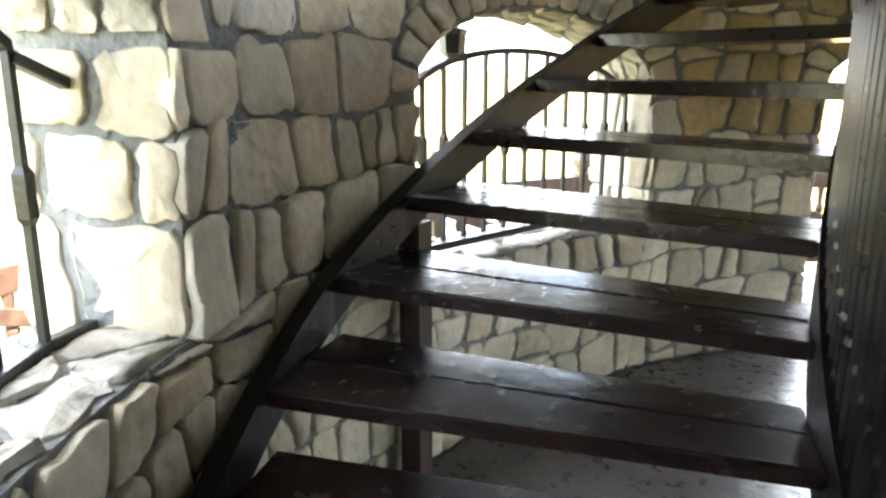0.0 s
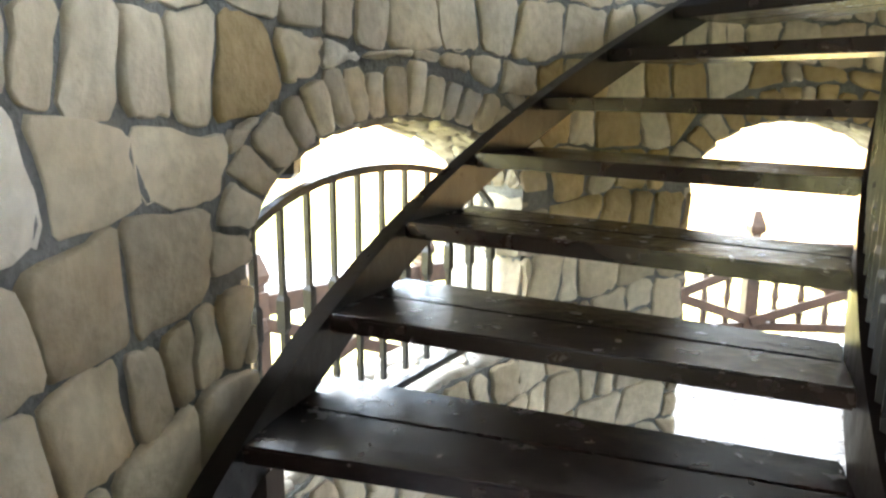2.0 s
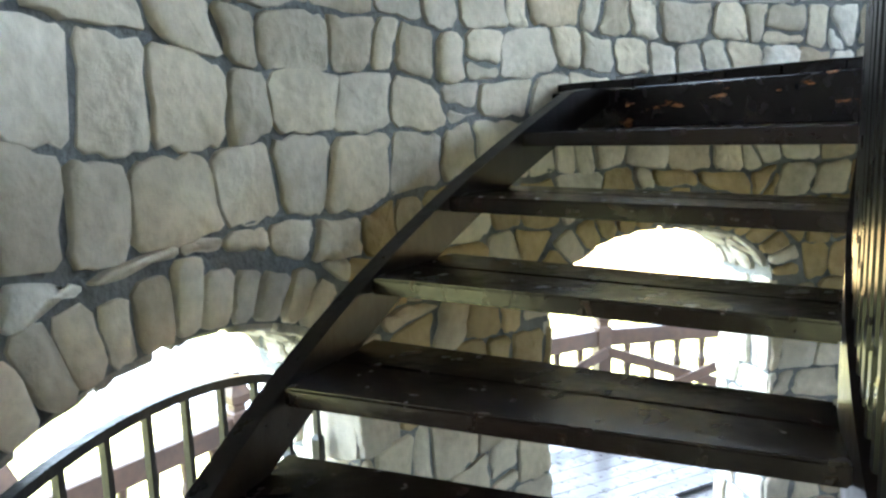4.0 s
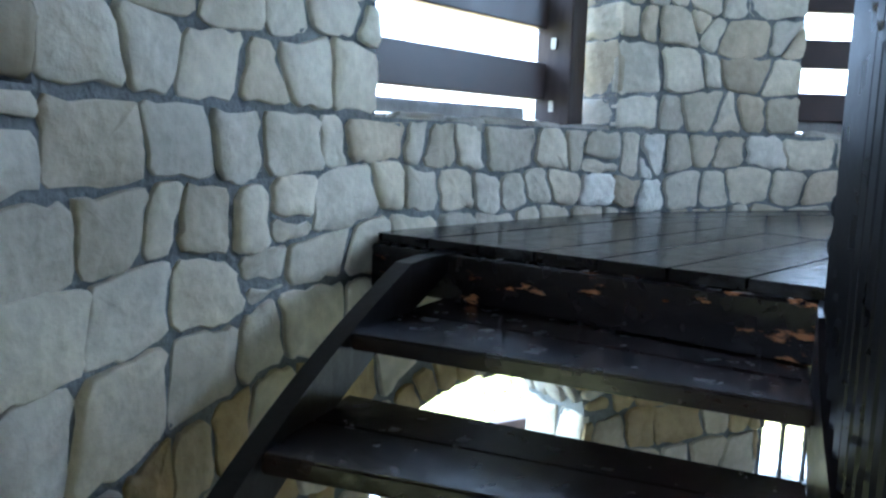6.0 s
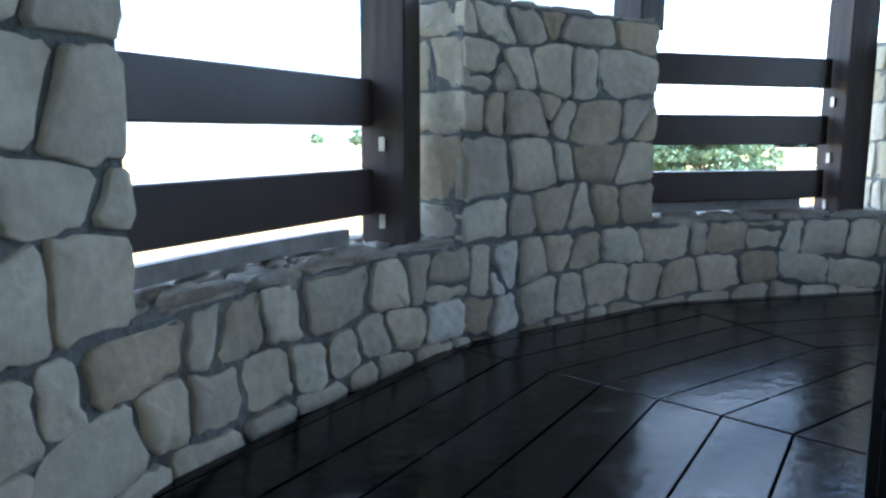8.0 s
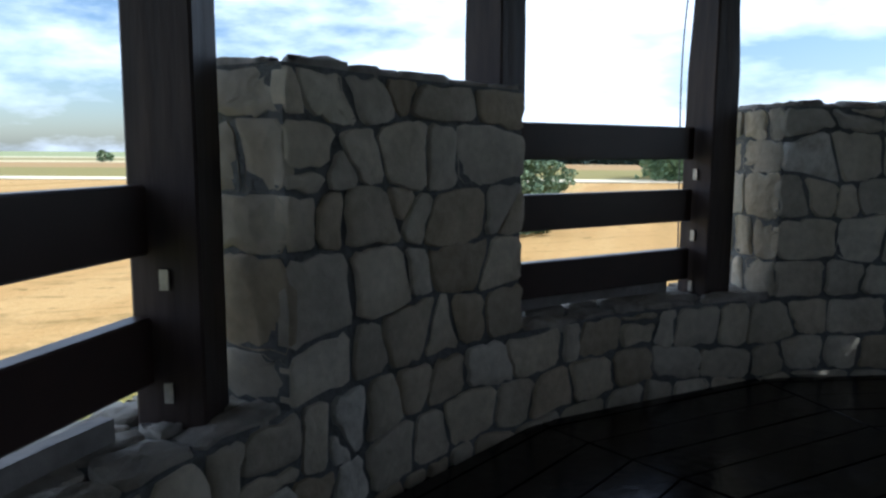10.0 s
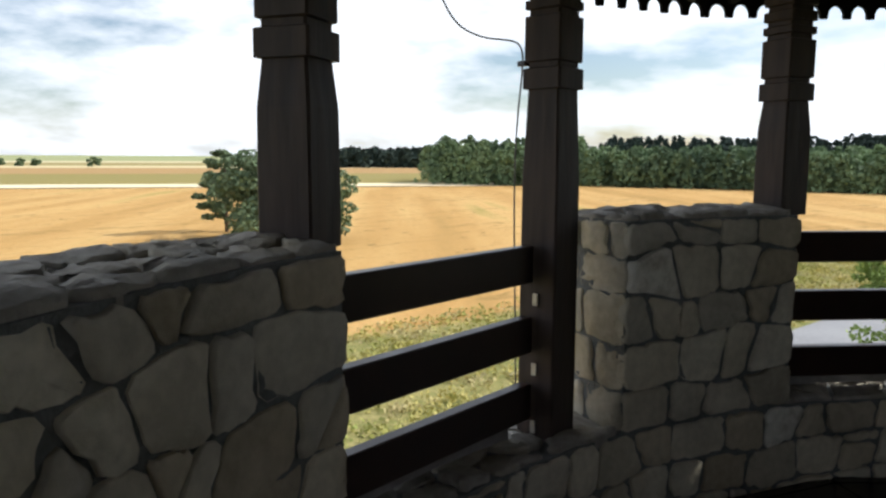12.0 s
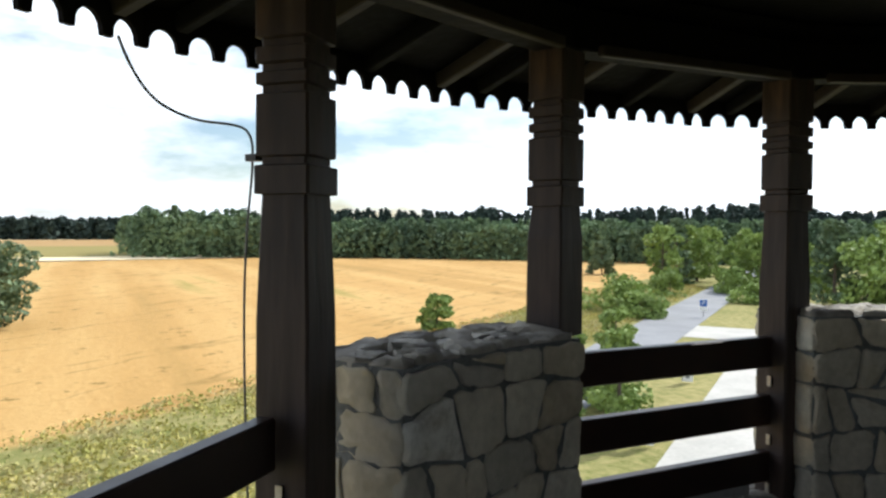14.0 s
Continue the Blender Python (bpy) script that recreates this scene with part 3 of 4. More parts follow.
# ---- land ----
ground = bmesh.new()
bmesh.ops.create_grid(ground, x_segments=80, y_segments=80, size=3500)
for v in ground.verts:
    v.co.z = GROUND
ROAD_P, ROAD_D = Vector((19.3, 0, 0)), Vector((-0.6, 0.8, 0))
ROAD_N = Vector((0.8, 0.6, 0))
land = bpy.data.materials.new("wheat_and_verge")
land.use_nodes = True
n, l = land.node_tree.nodes, land.node_tree.links
b = n["Principled BSDF"]
co = n.new("ShaderNodeTexCoord")


def node(kind, **inputs):
    x = n.new(kind)
    for k, v in inputs.items():
        x.inputs[k].default_value = v
    return x


def maths(op, a, bb=None, c=None):
    m = n.new("ShaderNodeMath")
    m.operation = op
    for i, v in enumerate((a, bb, c)):
        if v is None:
            continue
        if isinstance(v, (int, float)):
            m.inputs[i].default_value = v
        else:
            l.new(v, m.inputs[i])
    return m.outputs[0]


dot = n.new("ShaderNodeVectorMath")
dot.operation = "DOT_PRODUCT"
l.new(co.outputs["Object"], dot.inputs[0])
dot.inputs[1].default_value = ROAD_N
across = maths("SUBTRACT", dot.outputs["Value"], ROAD_P.dot(ROAD_N))
waver = node("ShaderNodeTexNoise", Scale=0.12, Detail=4.0)
l.new(co.outputs["Object"], waver.inputs["Vector"])
edge = maths("ADD", across, maths("MULTIPLY", waver.outputs["Fac"], 5.0))
wheat_mask = maths("MULTIPLY", maths("SUBTRACT", edge, 17.5), 0.8)
wheat_mask_n = n.new("ShaderNodeClamp")
l.new(wheat_mask, wheat_mask_n.inputs["Value"])
# rows and patches in the wheat
mp = n.new("ShaderNodeMapping")
mp.inputs["Rotation"].default_value, mp.inputs["Scale"].default_value = (0, 0, radians(-82)), (0.010, 0.13, 1)
l.new(co.outputs["Object"], mp.inputs["Vector"])
bands = node("ShaderNodeTexNoise", Scale=1.0, Detail=5.0)
l.new(mp.outputs[0], bands.inputs["Vector"])
fine = node("ShaderNodeTexNoise", Scale=1.6, Detail=6.0, Roughness=0.7)
l.new(co.outputs["Object"], fine.inputs["Vector"])
mixed = maths("ADD", maths("MULTIPLY", bands.outputs["Fac"], 0.75), maths("MULTIPLY", fine.outputs["Fac"], 0.25))
ramp = n.new("ShaderNodeValToRGB")
e = ramp.color_ramp.elements
e[0].position, e[0].color = 0.30, (0.40, 0.25, 0.085, 1)
e[1].position, e[1].color = 0.62, (0.62, 0.40, 0.16, 1)
e2 = e.new(0.45)
e2.color = (0.52, 0.31, 0.11, 1)
l.new(mixed, ramp.inputs[0])
# far strips of other crops beyond the field
dist = n.new("ShaderNodeVectorMath")
dist.operation = "DOT_PRODUCT"
l.new(co.outputs["Object"], dist.inputs[0])
dist.inputs[1].default_value = (0.985, 0.17, 0)
far = n.new("ShaderNodeValToRGB")
far.color_ramp.interpolation = "CONSTANT"
fe = far.color_ramp.elements
fe[0].position, fe[0].color = 0.0, (0.0, 0.0, 0.0, 1)
fe[1].position, fe[1].color = 0.176, (0.85, 0.72, 0.48, 1)
for p_, c_ in ((0.196, (0.30, 0.25, 0.09)), (0.30, (0.42, 0.27, 0.12)), (0.42, (0.62, 0.52, 0.30)), (0.50, (0.34, 0.28, 0.12)), (0.66, (0.60, 0.52, 0.32)), (0.8, (0.34, 0.36, 0.18))):
    x = fe.new(p_)
    x.color = (*c_, 1)
wd = maths("ADD", dist.outputs["Value"], maths("MULTIPLY", waver.outputs["Fac"], 6.0))
scaled = maths("MULTIPLY", wd, 1 / 1200.0)
l.new(scaled, far.inputs[0])
far_mask = maths("GREATER_THAN", scaled, 0.176)
# broken dark rows of thinner ears and a few green weeds, along the road's direction
along = n.new("ShaderNodeVectorMath")
along.operation = "DOT_PRODUCT"
l.new(co.outputs["Object"], along.inputs[0])
along.inputs[1].default_value = ROAD_D
row_at = n.new("ShaderNodeCombineXYZ")
l.new(maths("MULTIPLY", edge, 0.17), row_at.inputs[0])
l.new(maths("MULTIPLY", along.outputs["Value"], 0.016), row_at.inputs[1])
row_noise = node("ShaderNodeTexNoise", Scale=1.0, Detail=2.0)
l.new(row_at.outputs[0], row_noise.inputs["Vector"])
line = maths("SUBTRACT", 1.0, maths("MULTIPLY", maths("ABSOLUTE", maths("SUBTRACT", row_noise.outputs["Fac"], 0.5)), 42.0))
clump = node("ShaderNodeTexNoise", Scale=0.55, Detail=4.0, Roughness=0.65)
l.new(co.outputs["Object"], clump.inputs["Vector"])
line_clamp = n.new("ShaderNodeClamp")
l.new(maths("MULTIPLY", line, maths("MULTIPLY", maths("SUBTRACT", clump.outputs["Fac"], 0.40), 4.0)), line_clamp.inputs["Value"])
rows_mix = n.new("ShaderNodeMix")
rows_mix.data_type = "RGBA"
rows_mix.inputs["B"].default_value = (0.20, 0.135, 0.04, 1)
l.new(maths("MULTIPLY", line_clamp.outputs[0], 0.75), rows_mix.inputs["Factor"])
l.new(ramp.outputs[0], rows_mix.inputs["A"])
weeds = n.new("ShaderNodeMapRange")
weeds.inputs["From Min"].default_value, weeds.inputs["From Max"].default_value = 0.62, 0.72
l.new(bands.outputs["Fac"], weeds.inputs[0])
weeds_mix = n.new("ShaderNodeMix")
weeds_mix.data_type = "RGBA"
weeds_mix.inputs["B"].default_value = (0.30, 0.26, 0.07, 1)
l.new(maths("MULTIPLY", weeds.outputs[0], 0.7), weeds_mix.inputs["Factor"])
l.new(rows_mix.outputs["Result"], weeds_mix.inputs["A"])
mixf = n.new("ShaderNodeMix")
mixf.data_type = "RGBA"
l.new(far_mask, mixf.inputs["Factor"])
l.new(weeds_mix.outputs["Result"], mixf.inputs["A"])
l.new(far.outputs[0], mixf.inputs["B"])
# dry verge
gr = n.new("ShaderNodeValToRGB")
ge = gr.color_ramp.elements
ge[0].position, ge[0].color = 0.35, (0.13, 0.16, 0.035, 1)
ge[1].position, ge[1].color = 0.65, (0.46, 0.38, 0.17, 1)
l.new(maths("ADD", maths("MULTIPLY", waver.outputs["Fac"], 0.4), maths("MULTIPLY", fine.outputs["Fac"], 0.6)), gr.inputs[0])
mixg = n.new("ShaderNodeMix")
mixg.data_type = "RGBA"
l.new(wheat_mask_n.outputs[0], mixg.inputs["Factor"])
l.new(gr.outputs[0], mixg.inputs["A"])
l.new(mixf.outputs["Result"], mixg.inputs["B"])
l.new(mixg.outputs["Result"], b.inputs["Base Color"])
b.inputs["Roughness"].default_value = 0.95
b.inputs["Specular IOR Level"].default_value = 0.1
bp = node("ShaderNodeBump", Strength=0.5, Distance=0.3)
l.new(fine.outputs["Fac"], bp.inputs["Height"])
l.new(bp.outputs[0], b.inputs["Normal"])
tagged(part("ground", ground, land), "ripe wheat fields with a dry grass verge", "ground", kind="structure")

ASPHALT = material("sunlit_asphalt", (0.30, 0.30, 0.31), (0.22, 0.22, 0.23), 0.85, 6, 0.3, 0.1)
PAVING = material("pale_paving", (0.55, 0.52, 0.47), (0.42, 0.40, 0.36), 0.85, 5, 0.4, 0.1)


def strip(name, s0, s1, off, w, h, mat, label, cat, n_=40):
    bm = bmesh.new()
    rows = []
    for i in range(n_ + 1):
        s = s0 + (s1 - s0) * i / n_
        c = ROAD_P + ROAD_D * s
        rows.append([bm.verts.new(c + ROAD_N * (off + x * w / 2) + Vector((0, 0, GROUND + z))) for x, z in ((-1, -0.05), (-1, h), (1, h), (1, -0.05))])
    for p, q in zip(rows, rows[1:]):
        for i in range(3):
            bm.faces.new((p[i], p[i + 1], q[i + 1], q[i]))
    return tagged(part(name, faced(bm), mat), label, cat, kind="structure")


strip("road", -190, 120, 0, 5.4, 0.04, ASPHALT, "narrow asphalt country road between grass verges", "road")
strip("pavement", -60, 5, -10.0, 4.6, 0.03, PAVING, "pale paved drive inside the fence", "pavement")
strip("pavement", -60, -52, -6, 9, 0.025, PAVING, "pale paved entrance beside the road", "pavement")

LEAF_PINE = material("pine_needles", (0.19, 0.26, 0.13), (0.08, 0.12, 0.06), 0.8, 2, 0.3, 0.2)
LEAF = material("broad_leaves", (0.36, 0.46, 0.12), (0.15, 0.22, 0.05), 0.7, 3, 0.4, 0.2)
LEAF_FAR = material("far_wood_foliage", (0.23, 0.32, 0.15), (0.06, 0.10, 0.055), 0.85, 0.25, 0.03, 0.2)
LEAF_DARK = material("far_spruce_foliage", (0.045, 0.075, 0.055), (0.025, 0.042, 0.034), 0.85, 0.25, 0.03, 0.2)
BARK = material("bark", (0.16, 0.12, 0.09), (0.07, 0.055, 0.04), 0.9, 12, 2, 0.6)
for m_ in (LEAF, LEAF_PINE):
    m_.node_tree.nodes["Principled BSDF"].inputs["Subsurface Weight"].default_value = 0.0


def leaf_cloud(centres, size, rnd, count, spread, flat=0.6):
    """Small tilted leaf quads scattered round clump centres."""
    c = np.repeat(np.array(centres), count, axis=0)
    g = np.random.RandomState(rnd)
    d = g.normal(size=c.shape)
    d /= np.linalg.norm(d, axis=1)[:, None]
    rad = spread * g.uniform(0.55, 1.0, len(c)) ** 0.5
    c = c + d * rad[:, None] * np.array([1, 1, flat])
    a, bb = g.normal(size=c.shape), g.normal(size=c.shape)
    a = a + d * 0.0
    a /= np.linalg.norm(a, axis=1)[:, None]
    bb -= a * np.sum(a * bb, axis=1)[:, None]
    bb /= np.linalg.norm(bb, axis=1)[:, None]
    s = size * g.uniform(0.6, 1.3, len(c))[:, None]
    v = np.stack([c - a * s, c - bb * s * 0.6, c + a * s, c + bb * s * 0.6], axis=1).reshape(-1, 3)
    return v


def quads_part(name, v, mat, parent=None, label=""):
    me = bpy.data.meshes.new(name)
    me.from_pydata([], [], [])
    me.vertices.add(len(v))
    me.vertices.foreach_set("co", v.ravel())
    k = len(v) // 4
    me.loops.add(4 * k)
    me.loops.foreach_set("vertex_index", np.arange(4 * k))
    me.polygons.add(k)
    me.polygons.foreach_set("loop_start", np.arange(k) * 4)
    me.update()
    me.validate()
    me.materials.append(mat)
    ob = new(name, me)
    ob.parent = parent
    return tagged(ob, label)


def tree(name, label, place, height, width, leaf, mat, seed, kind="round", group="", bare=0.15, clumps=46, per=60, cat="tree", flat=0.6):
    """A tapered trunk with limbs, and a crown of leaf clumps."""
    g = random.Random(seed)
    t = thing(name, label, cat, group, place)
    bm = bmesh.new()
    r = height * 0.022 + 0.03

    def limb(p, q, r0, r1):
        d = (q - p).normalized()
        s = d.orthogonal().normalized()
        u = d.cross(s)
        ring = [[bm.verts.new(c + (s * math.cos(x) + u * math.sin(x)) * rr) for x in [math.tau * i / 6 for i in range(6)]] for c, rr in ((p, r0), (q, r1))]
        for i in range(6):
            bm.faces.new((ring[0][i], ring[0][(i + 1) % 6], ring[1][(i + 1) % 6], ring[1][i]))
    limb(Vector((0, 0, -0.2)), Vector((0, 0, height * 0.5)), r, r * 0.6)
    limb(Vector((0, 0, height * 0.5)), Vector((0, 0, height * 0.9)), r * 0.6, r * 0.15)
    cs = []
    for i in range(clumps):
        z = g.uniform(bare, 0.97)
        if kind == "cone":
            w = width / 2 * (1 - z) ** 0.75 * g.uniform(0.45, 1.05) + 0.1
        else:
            zz = (z - bare) / (1 - bare)
            w = width / 2 * (math.sin(math.pi * min(1, zz * 0.8 + 0.18)) ** 0.6) * g.uniform(0.3, 1.05)
        a = g.uniform(0, math.tau)
        c = Vector((w * math.cos(a), w * math.sin(a), z * height))
        cs.append(tuple(c))
        if i % 3 == 0:
            limb(Vector((0, 0, max(0.1, z * height - w * 0.4))), c, r * 0.3, r * 0.08)
    part("trunk", faced(bm), BARK, t)
    v = leaf_cloud(cs, leaf, seed, per, (width * 0.13 + 0.1) * (1.0 if flat > 0.5 else 0.8), flat)
    quads_part("crown", v, mat, t)
    return t


def pol(a, r, z=GROUND):
    return tuple(at(a, r, z))


tree("pine_tree", "broad dark green pine standing in the wheat field", pol(10.1, 79), 9.6, 15.0, 0.26, LEAF_PINE, 3, "round", bare=0.03, clumps=150, per=130, flat=0.36)
tree("pine_tree", "smaller spreading pine behind the first in the wheat", pol(14.0, 90), 9.4, 7.0, 0.28, LEAF_PINE, 4, "round", bare=0.15, clumps=40, per=100, flat=0.35)
BUSHES = [(-23.2, 66, 3.0, 3.4), (-37.4, 84, 3.6, 8.5), (-39.0, 78, 2.4, 5), (-35.6, 40, 4.8, 2.4), (-35.0, 31.5, 4.8, 2.4), (-34.2, 37, 2.2, 4.4), (-41.6, 104, 3.0, 6), (-47.2, 98, 2.2, 5), (-46.3, 112, 3.5, 6), (-32.5, 52, 3.2, 2.4), (-48.8, 104, 2.6, 5)]
for i, (a, r, h, w) in enumerate(BUSHES):
    tree("bush", "leafy green roadside bush" if r > 45 else "bright green bush close below the tower", pol(a, r), h, w, 0.16 if r < 60 else 0.24, LEAF, 20 + i, "round", "bushes", bare=0.02, clumps=30, per=70, cat="bush")
TREES = [(-41.2, 118, 9.5, 6.5, "round"), (-42.2, 124, 11.0, 5.5, "cone"), (-43.0, 130, 9.8, 6.5, "round"), (-43.8, 136, 9.0, 6.5, "round"), (-44.6, 150, 9.5, 7, "round"), (-46.6, 128, 9.2, 6.5, "round"), (-47.8, 120, 8.6, 7, "round"), (-49.2, 126, 9.0, 7, "round"), (-52.5, 100, 10.2, 7.5, "cone"), (-54.5, 96, 8.5, 8, "round"), (-57.0, 92, 7.5, 8, "round"), (-60.0, 96, 8, 8, "round"), (-37.0, 150, 6.5, 6, "cone"), (-50.8, 112, 7, 6, "round"), (-56, 118, 10, 8, "round")]
for i, (a, r, h, w, k) in enumerate(TREES):
    tree("roadside_tree", "tall green tree beside the country road", pol(a, r), h, w, 0.36, LEAF if k == "round" else LEAF_PINE, 50 + i, k, "roadside trees", bare=0.06, clumps=44, per=50)
for i, (a, r, h, w) in enumerate([(34.5, 520, 11, 12), (31.8, 540, 6, 9), (29.5, 620, 8, 8), (27.0, 640, 5, 9), (25.9, 600, 5, 7), (25.0, 610, 4.5, 8), (21.5, 560, 7, 9), (37.5, 600, 8, 12)]):
    tree("distant_tree", "small dark tree on the far edge of the fields", pol(a, r), h, w, 1.2, LEAF_PINE, 80 + i, "round", "distant trees", bare=0.1, clumps=16, per=24)


def wood(name, label, spots, mat, seed, leaf=0.62, per=110):
    """A far wood: every tree a crown of clumps, joined."""
    g = np.random.RandomState(seed)
    vs = []
    for x, y, z, h, w, kind in spots:
        k = per
        u = g.uniform(0.03, 1, k)
        a = g.uniform(0, 2 * np.pi, k)
        rad = w / 2 * ((1 - u) ** 0.8 if kind else np.sin(np.pi * np.clip(u * 0.8 + 0.17, 0, 1)) ** 0.6) * g.uniform(0.6, 1.05, k)
        c = np.stack([x + rad * np.cos(a), y + rad * np.sin(a), z + u * h], axis=1)
        vs.append(leaf_cloud(c, leaf, g.randint(1 << 30), 4, 0.8))
    ob = quads_part(name, np.concatenate(vs), mat)
    return tagged(ob, label, "forest", kind="stuff")


g_ = random.Random(9)
front, hill = [], []
for i in range(620):
    a = g_.uniform(-78, -1.8)
    base = 232 + (a + 2) * 0.75 if a > -40 else 203 + (-40 - a) * -0.2
    r = base + g_.uniform(0, 1) ** 1.6 * 45
    h = g_.uniform(11.0, 14.5) * (1.05 if a > -14 else 0.82) * (1.0 if r > base + 4 else 0.82)
    p = at(a, r, GROUND)
    front.append((p.x, p.y, GROUND, h, g_.uniform(5.0, 7.5), g_.random() < 0.35))
for i in range(560):
    a = g_.uniform(-80, -9)
    r = g_.uniform(330, 430)
    rise = 1.0 if a < -12 else max(0.0, (8 - a) / 20)
    p = at(a, r, 0)
    z = GROUND + (r - 300) * 0.035 * rise + 1.0 * math.sin(a * 0.23) + (2.5 if -52 < a < -28 else 0) - (2.5 if a > -16 else 0)
    hill.append((p.x, p.y, z, g_.uniform(10.5, 15), g_.uniform(5, 8), g_.random() < 0.85))
wood("near_wood", "mixed green wood along the far edge of the wheat", front, LEAF_FAR, 1)
wood("spruce_hill", "dark spruce forest on the hill behind", hill, LEAF_DARK, 2, leaf=1.0, per=70)
strip_ = [(lambda p: (p.x, p.y, GROUND, g_.uniform(9, 14), g_.uniform(7, 11), 0))(at(g_.uniform(-4, 9.5), g_.uniform(520, 600), 0)) for _ in range(170)]
wood("distant_wood", "low distant tree line across the fields", strip_, LEAF_DARK, 5, leaf=2.2, per=40)
hillside = bmesh.new()
sector(hillside, -9, -85, 300, 520, GROUND - 4, GROUND + 0.01, 6)
for v in hillside.verts:
    if v.co.z > GROUND - 1:
        v.co.z = GROUND + (0.0 if v.co.xy.length < 400 else 6.0)
tagged(part("forest_hill", faced(hillside), LEAF_DARK), "wooded hillside behind the fields", "ground", kind="structure")
tufts = []
for i in range(5200):
    s, o = g_.uniform(-110, 30), g_.uniform(3.2, 17)
    c = ROAD_P + ROAD_D * s + ROAD_N * o
    tufts.append((c.x, c.y, GROUND + 0.12))
tagged(quads_part("verge_weeds", leaf_cloud(tufts, 0.10, 8, 16, 0.45, 0.5), worn(material("dry_weeds", (0.62, 0.50, 0.16), (0.27, 0.30, 0.07), 0.9, 2, 0.2, 0.2), (0.5, 0.42, 0.2), 0.5, 0.5, 0.6)), "dry weeds and grasses on the verge", "grass", kind="stuff")

# road sign, white banners, car
WHITE = material("white_paint", (0.80, 0.80, 0.80), (0.72, 0.72, 0.72), 0.5, 10, 2, 0.05)
BLUE = material("sign_blue", (0.03, 0.12, 0.42), (0.03, 0.10, 0.36), 0.4, 10, 2, 0.02)
GREYPRINT = material("grey_print", (0.25, 0.25, 0.27), (0.18, 0.18, 0.20), 0.6, 10, 2, 0.02)
sign = thing("road_sign", "square blue road sign with white letter P on a post", "road sign", place=pol(-43.6, 80))
part("sign_post", stack(bmesh.new(), [(0, 0.03), (1.9, 0.03)]), GREYPRINT, sign)
sign.rotation_euler = (0, 0, radians(-43.6))
part("sign_plate", bar(bmesh.new(), (-0.03, 0, 1.15), (-0.03, 0, 1.85), 0.7, 0.03, up=(1, 0, 0)), BLUE, sign)
part("white_plate", bar(bmesh.new(), (-0.03, 0, 0.7), (-0.03, 0, 1.1), 0.7, 0.03, up=(1, 0, 0)), WHITE, sign)
txt = bpy.data.curves.new("letter", "FONT")
txt.body, txt.size, txt.align_x, txt.align_y, txt.extrude = "P", 0.62, "CENTER", "CENTER", 0.005
tob = new("letter_scrap", txt)
tme = bpy.data.meshes.new_from_object(tob.evaluated_get(bpy.context.evaluated_depsgraph_get()))
bpy.data.objects.remove(tob)
tme.materials.append(WHITE)
letter = new("letter", tme)
letter.parent = sign
letter.matrix_local = Matrix.Translation((-0.06, 0, 1.5)) @ Euler((radians(90), 0, radians(-90))).to_matrix().to_4x4()


def banner(a, r, h, w):
    t = thing("banner", "tall narrow white banner with grey lettering in the grass", "banner", "banners", pol(a, r))
    t.rotation_euler = (0, 0, radians(a))
    part("cloth", bar(bmesh.new(), (0, 0, 0.1), (0, 0, h), w, 0.02, up=(1, 0, 0)), WHITE, t)
    part("pole", stack(bmesh.new(), [(0, 0.02), (h + 0.05, 0.02)]), GREYPRINT, t).location = (0.04, w / 2 + 0.02, 0)
    for i in range(4):
        z = 0.3 + i * (h - 0.5) / 4
        part("print", bar(bmesh.new(), (-0.014, 0, z), (-0.014, 0, z + 0.22), w * (0.35 + 0.15 * (i % 2)), 0.006, up=(1, 0, 0)), GREYPRINT, t)
    return t


banner(-41.3, 45, 1.5, 0.6)
banner(-37.0, 31, 1.6, 0.6)


def car(place, turn):
    c = thing("car", "small white car driving on the road far off", "car", place=place)
    c.rotation_euler = (0, 0, turn)
    bm = bmesh.new()
    prof = [(-2.1, 0.35), (-2.1, 0.85), (-1.5, 1.0), (-0.9, 1.42), (0.7, 1.42), (1.3, 0.98), (2.05, 0.8), (2.1, 0.35)]
    L = [bm.verts.new((x, -0.85, z)) for x, z in prof]
    Rr = [bm.verts.new((x, 0.85, z)) for x, z in prof]
    bm.faces.new(L)
    bm.faces.new(Rr[::-1])
    for i in range(len(prof)):
        j = (i + 1) % len(prof)
        bm.faces.new((L[i], Rr[i], Rr[j], L[j]))
    faced(bm)
    bmesh.ops.bevel(bm, geom=list(bm.edges), offset=0.07, segments=2, affect="EDGES")
    part("body", bm, WHITE, c)
    part("rear_window", bar(bmesh.new(), (-1.42, 0, 1.08), (-1.02, 0, 1.38), 1.3, 0.02, up=(1, 0, 0.6)), LACQUER, c)
    for x in (-1.3, 1.3):
        for y in (-0.8, 0.8):
            w = stack(bmesh.new(), [(-0.1, 0.31), (0.1, 0.31)], 0, 14)
            ob = part("wheel", w, LACQUER, c)
            ob.rotation_euler = (radians(90), 0, 0)
            ob.location = (x, y, 0.31)
    return c


pc = ROAD_P + ROAD_D * -118 + ROAD_N * 0.9
car((pc.x, pc.y, GROUND + 0.04), math.atan2(-0.8, 0.6))

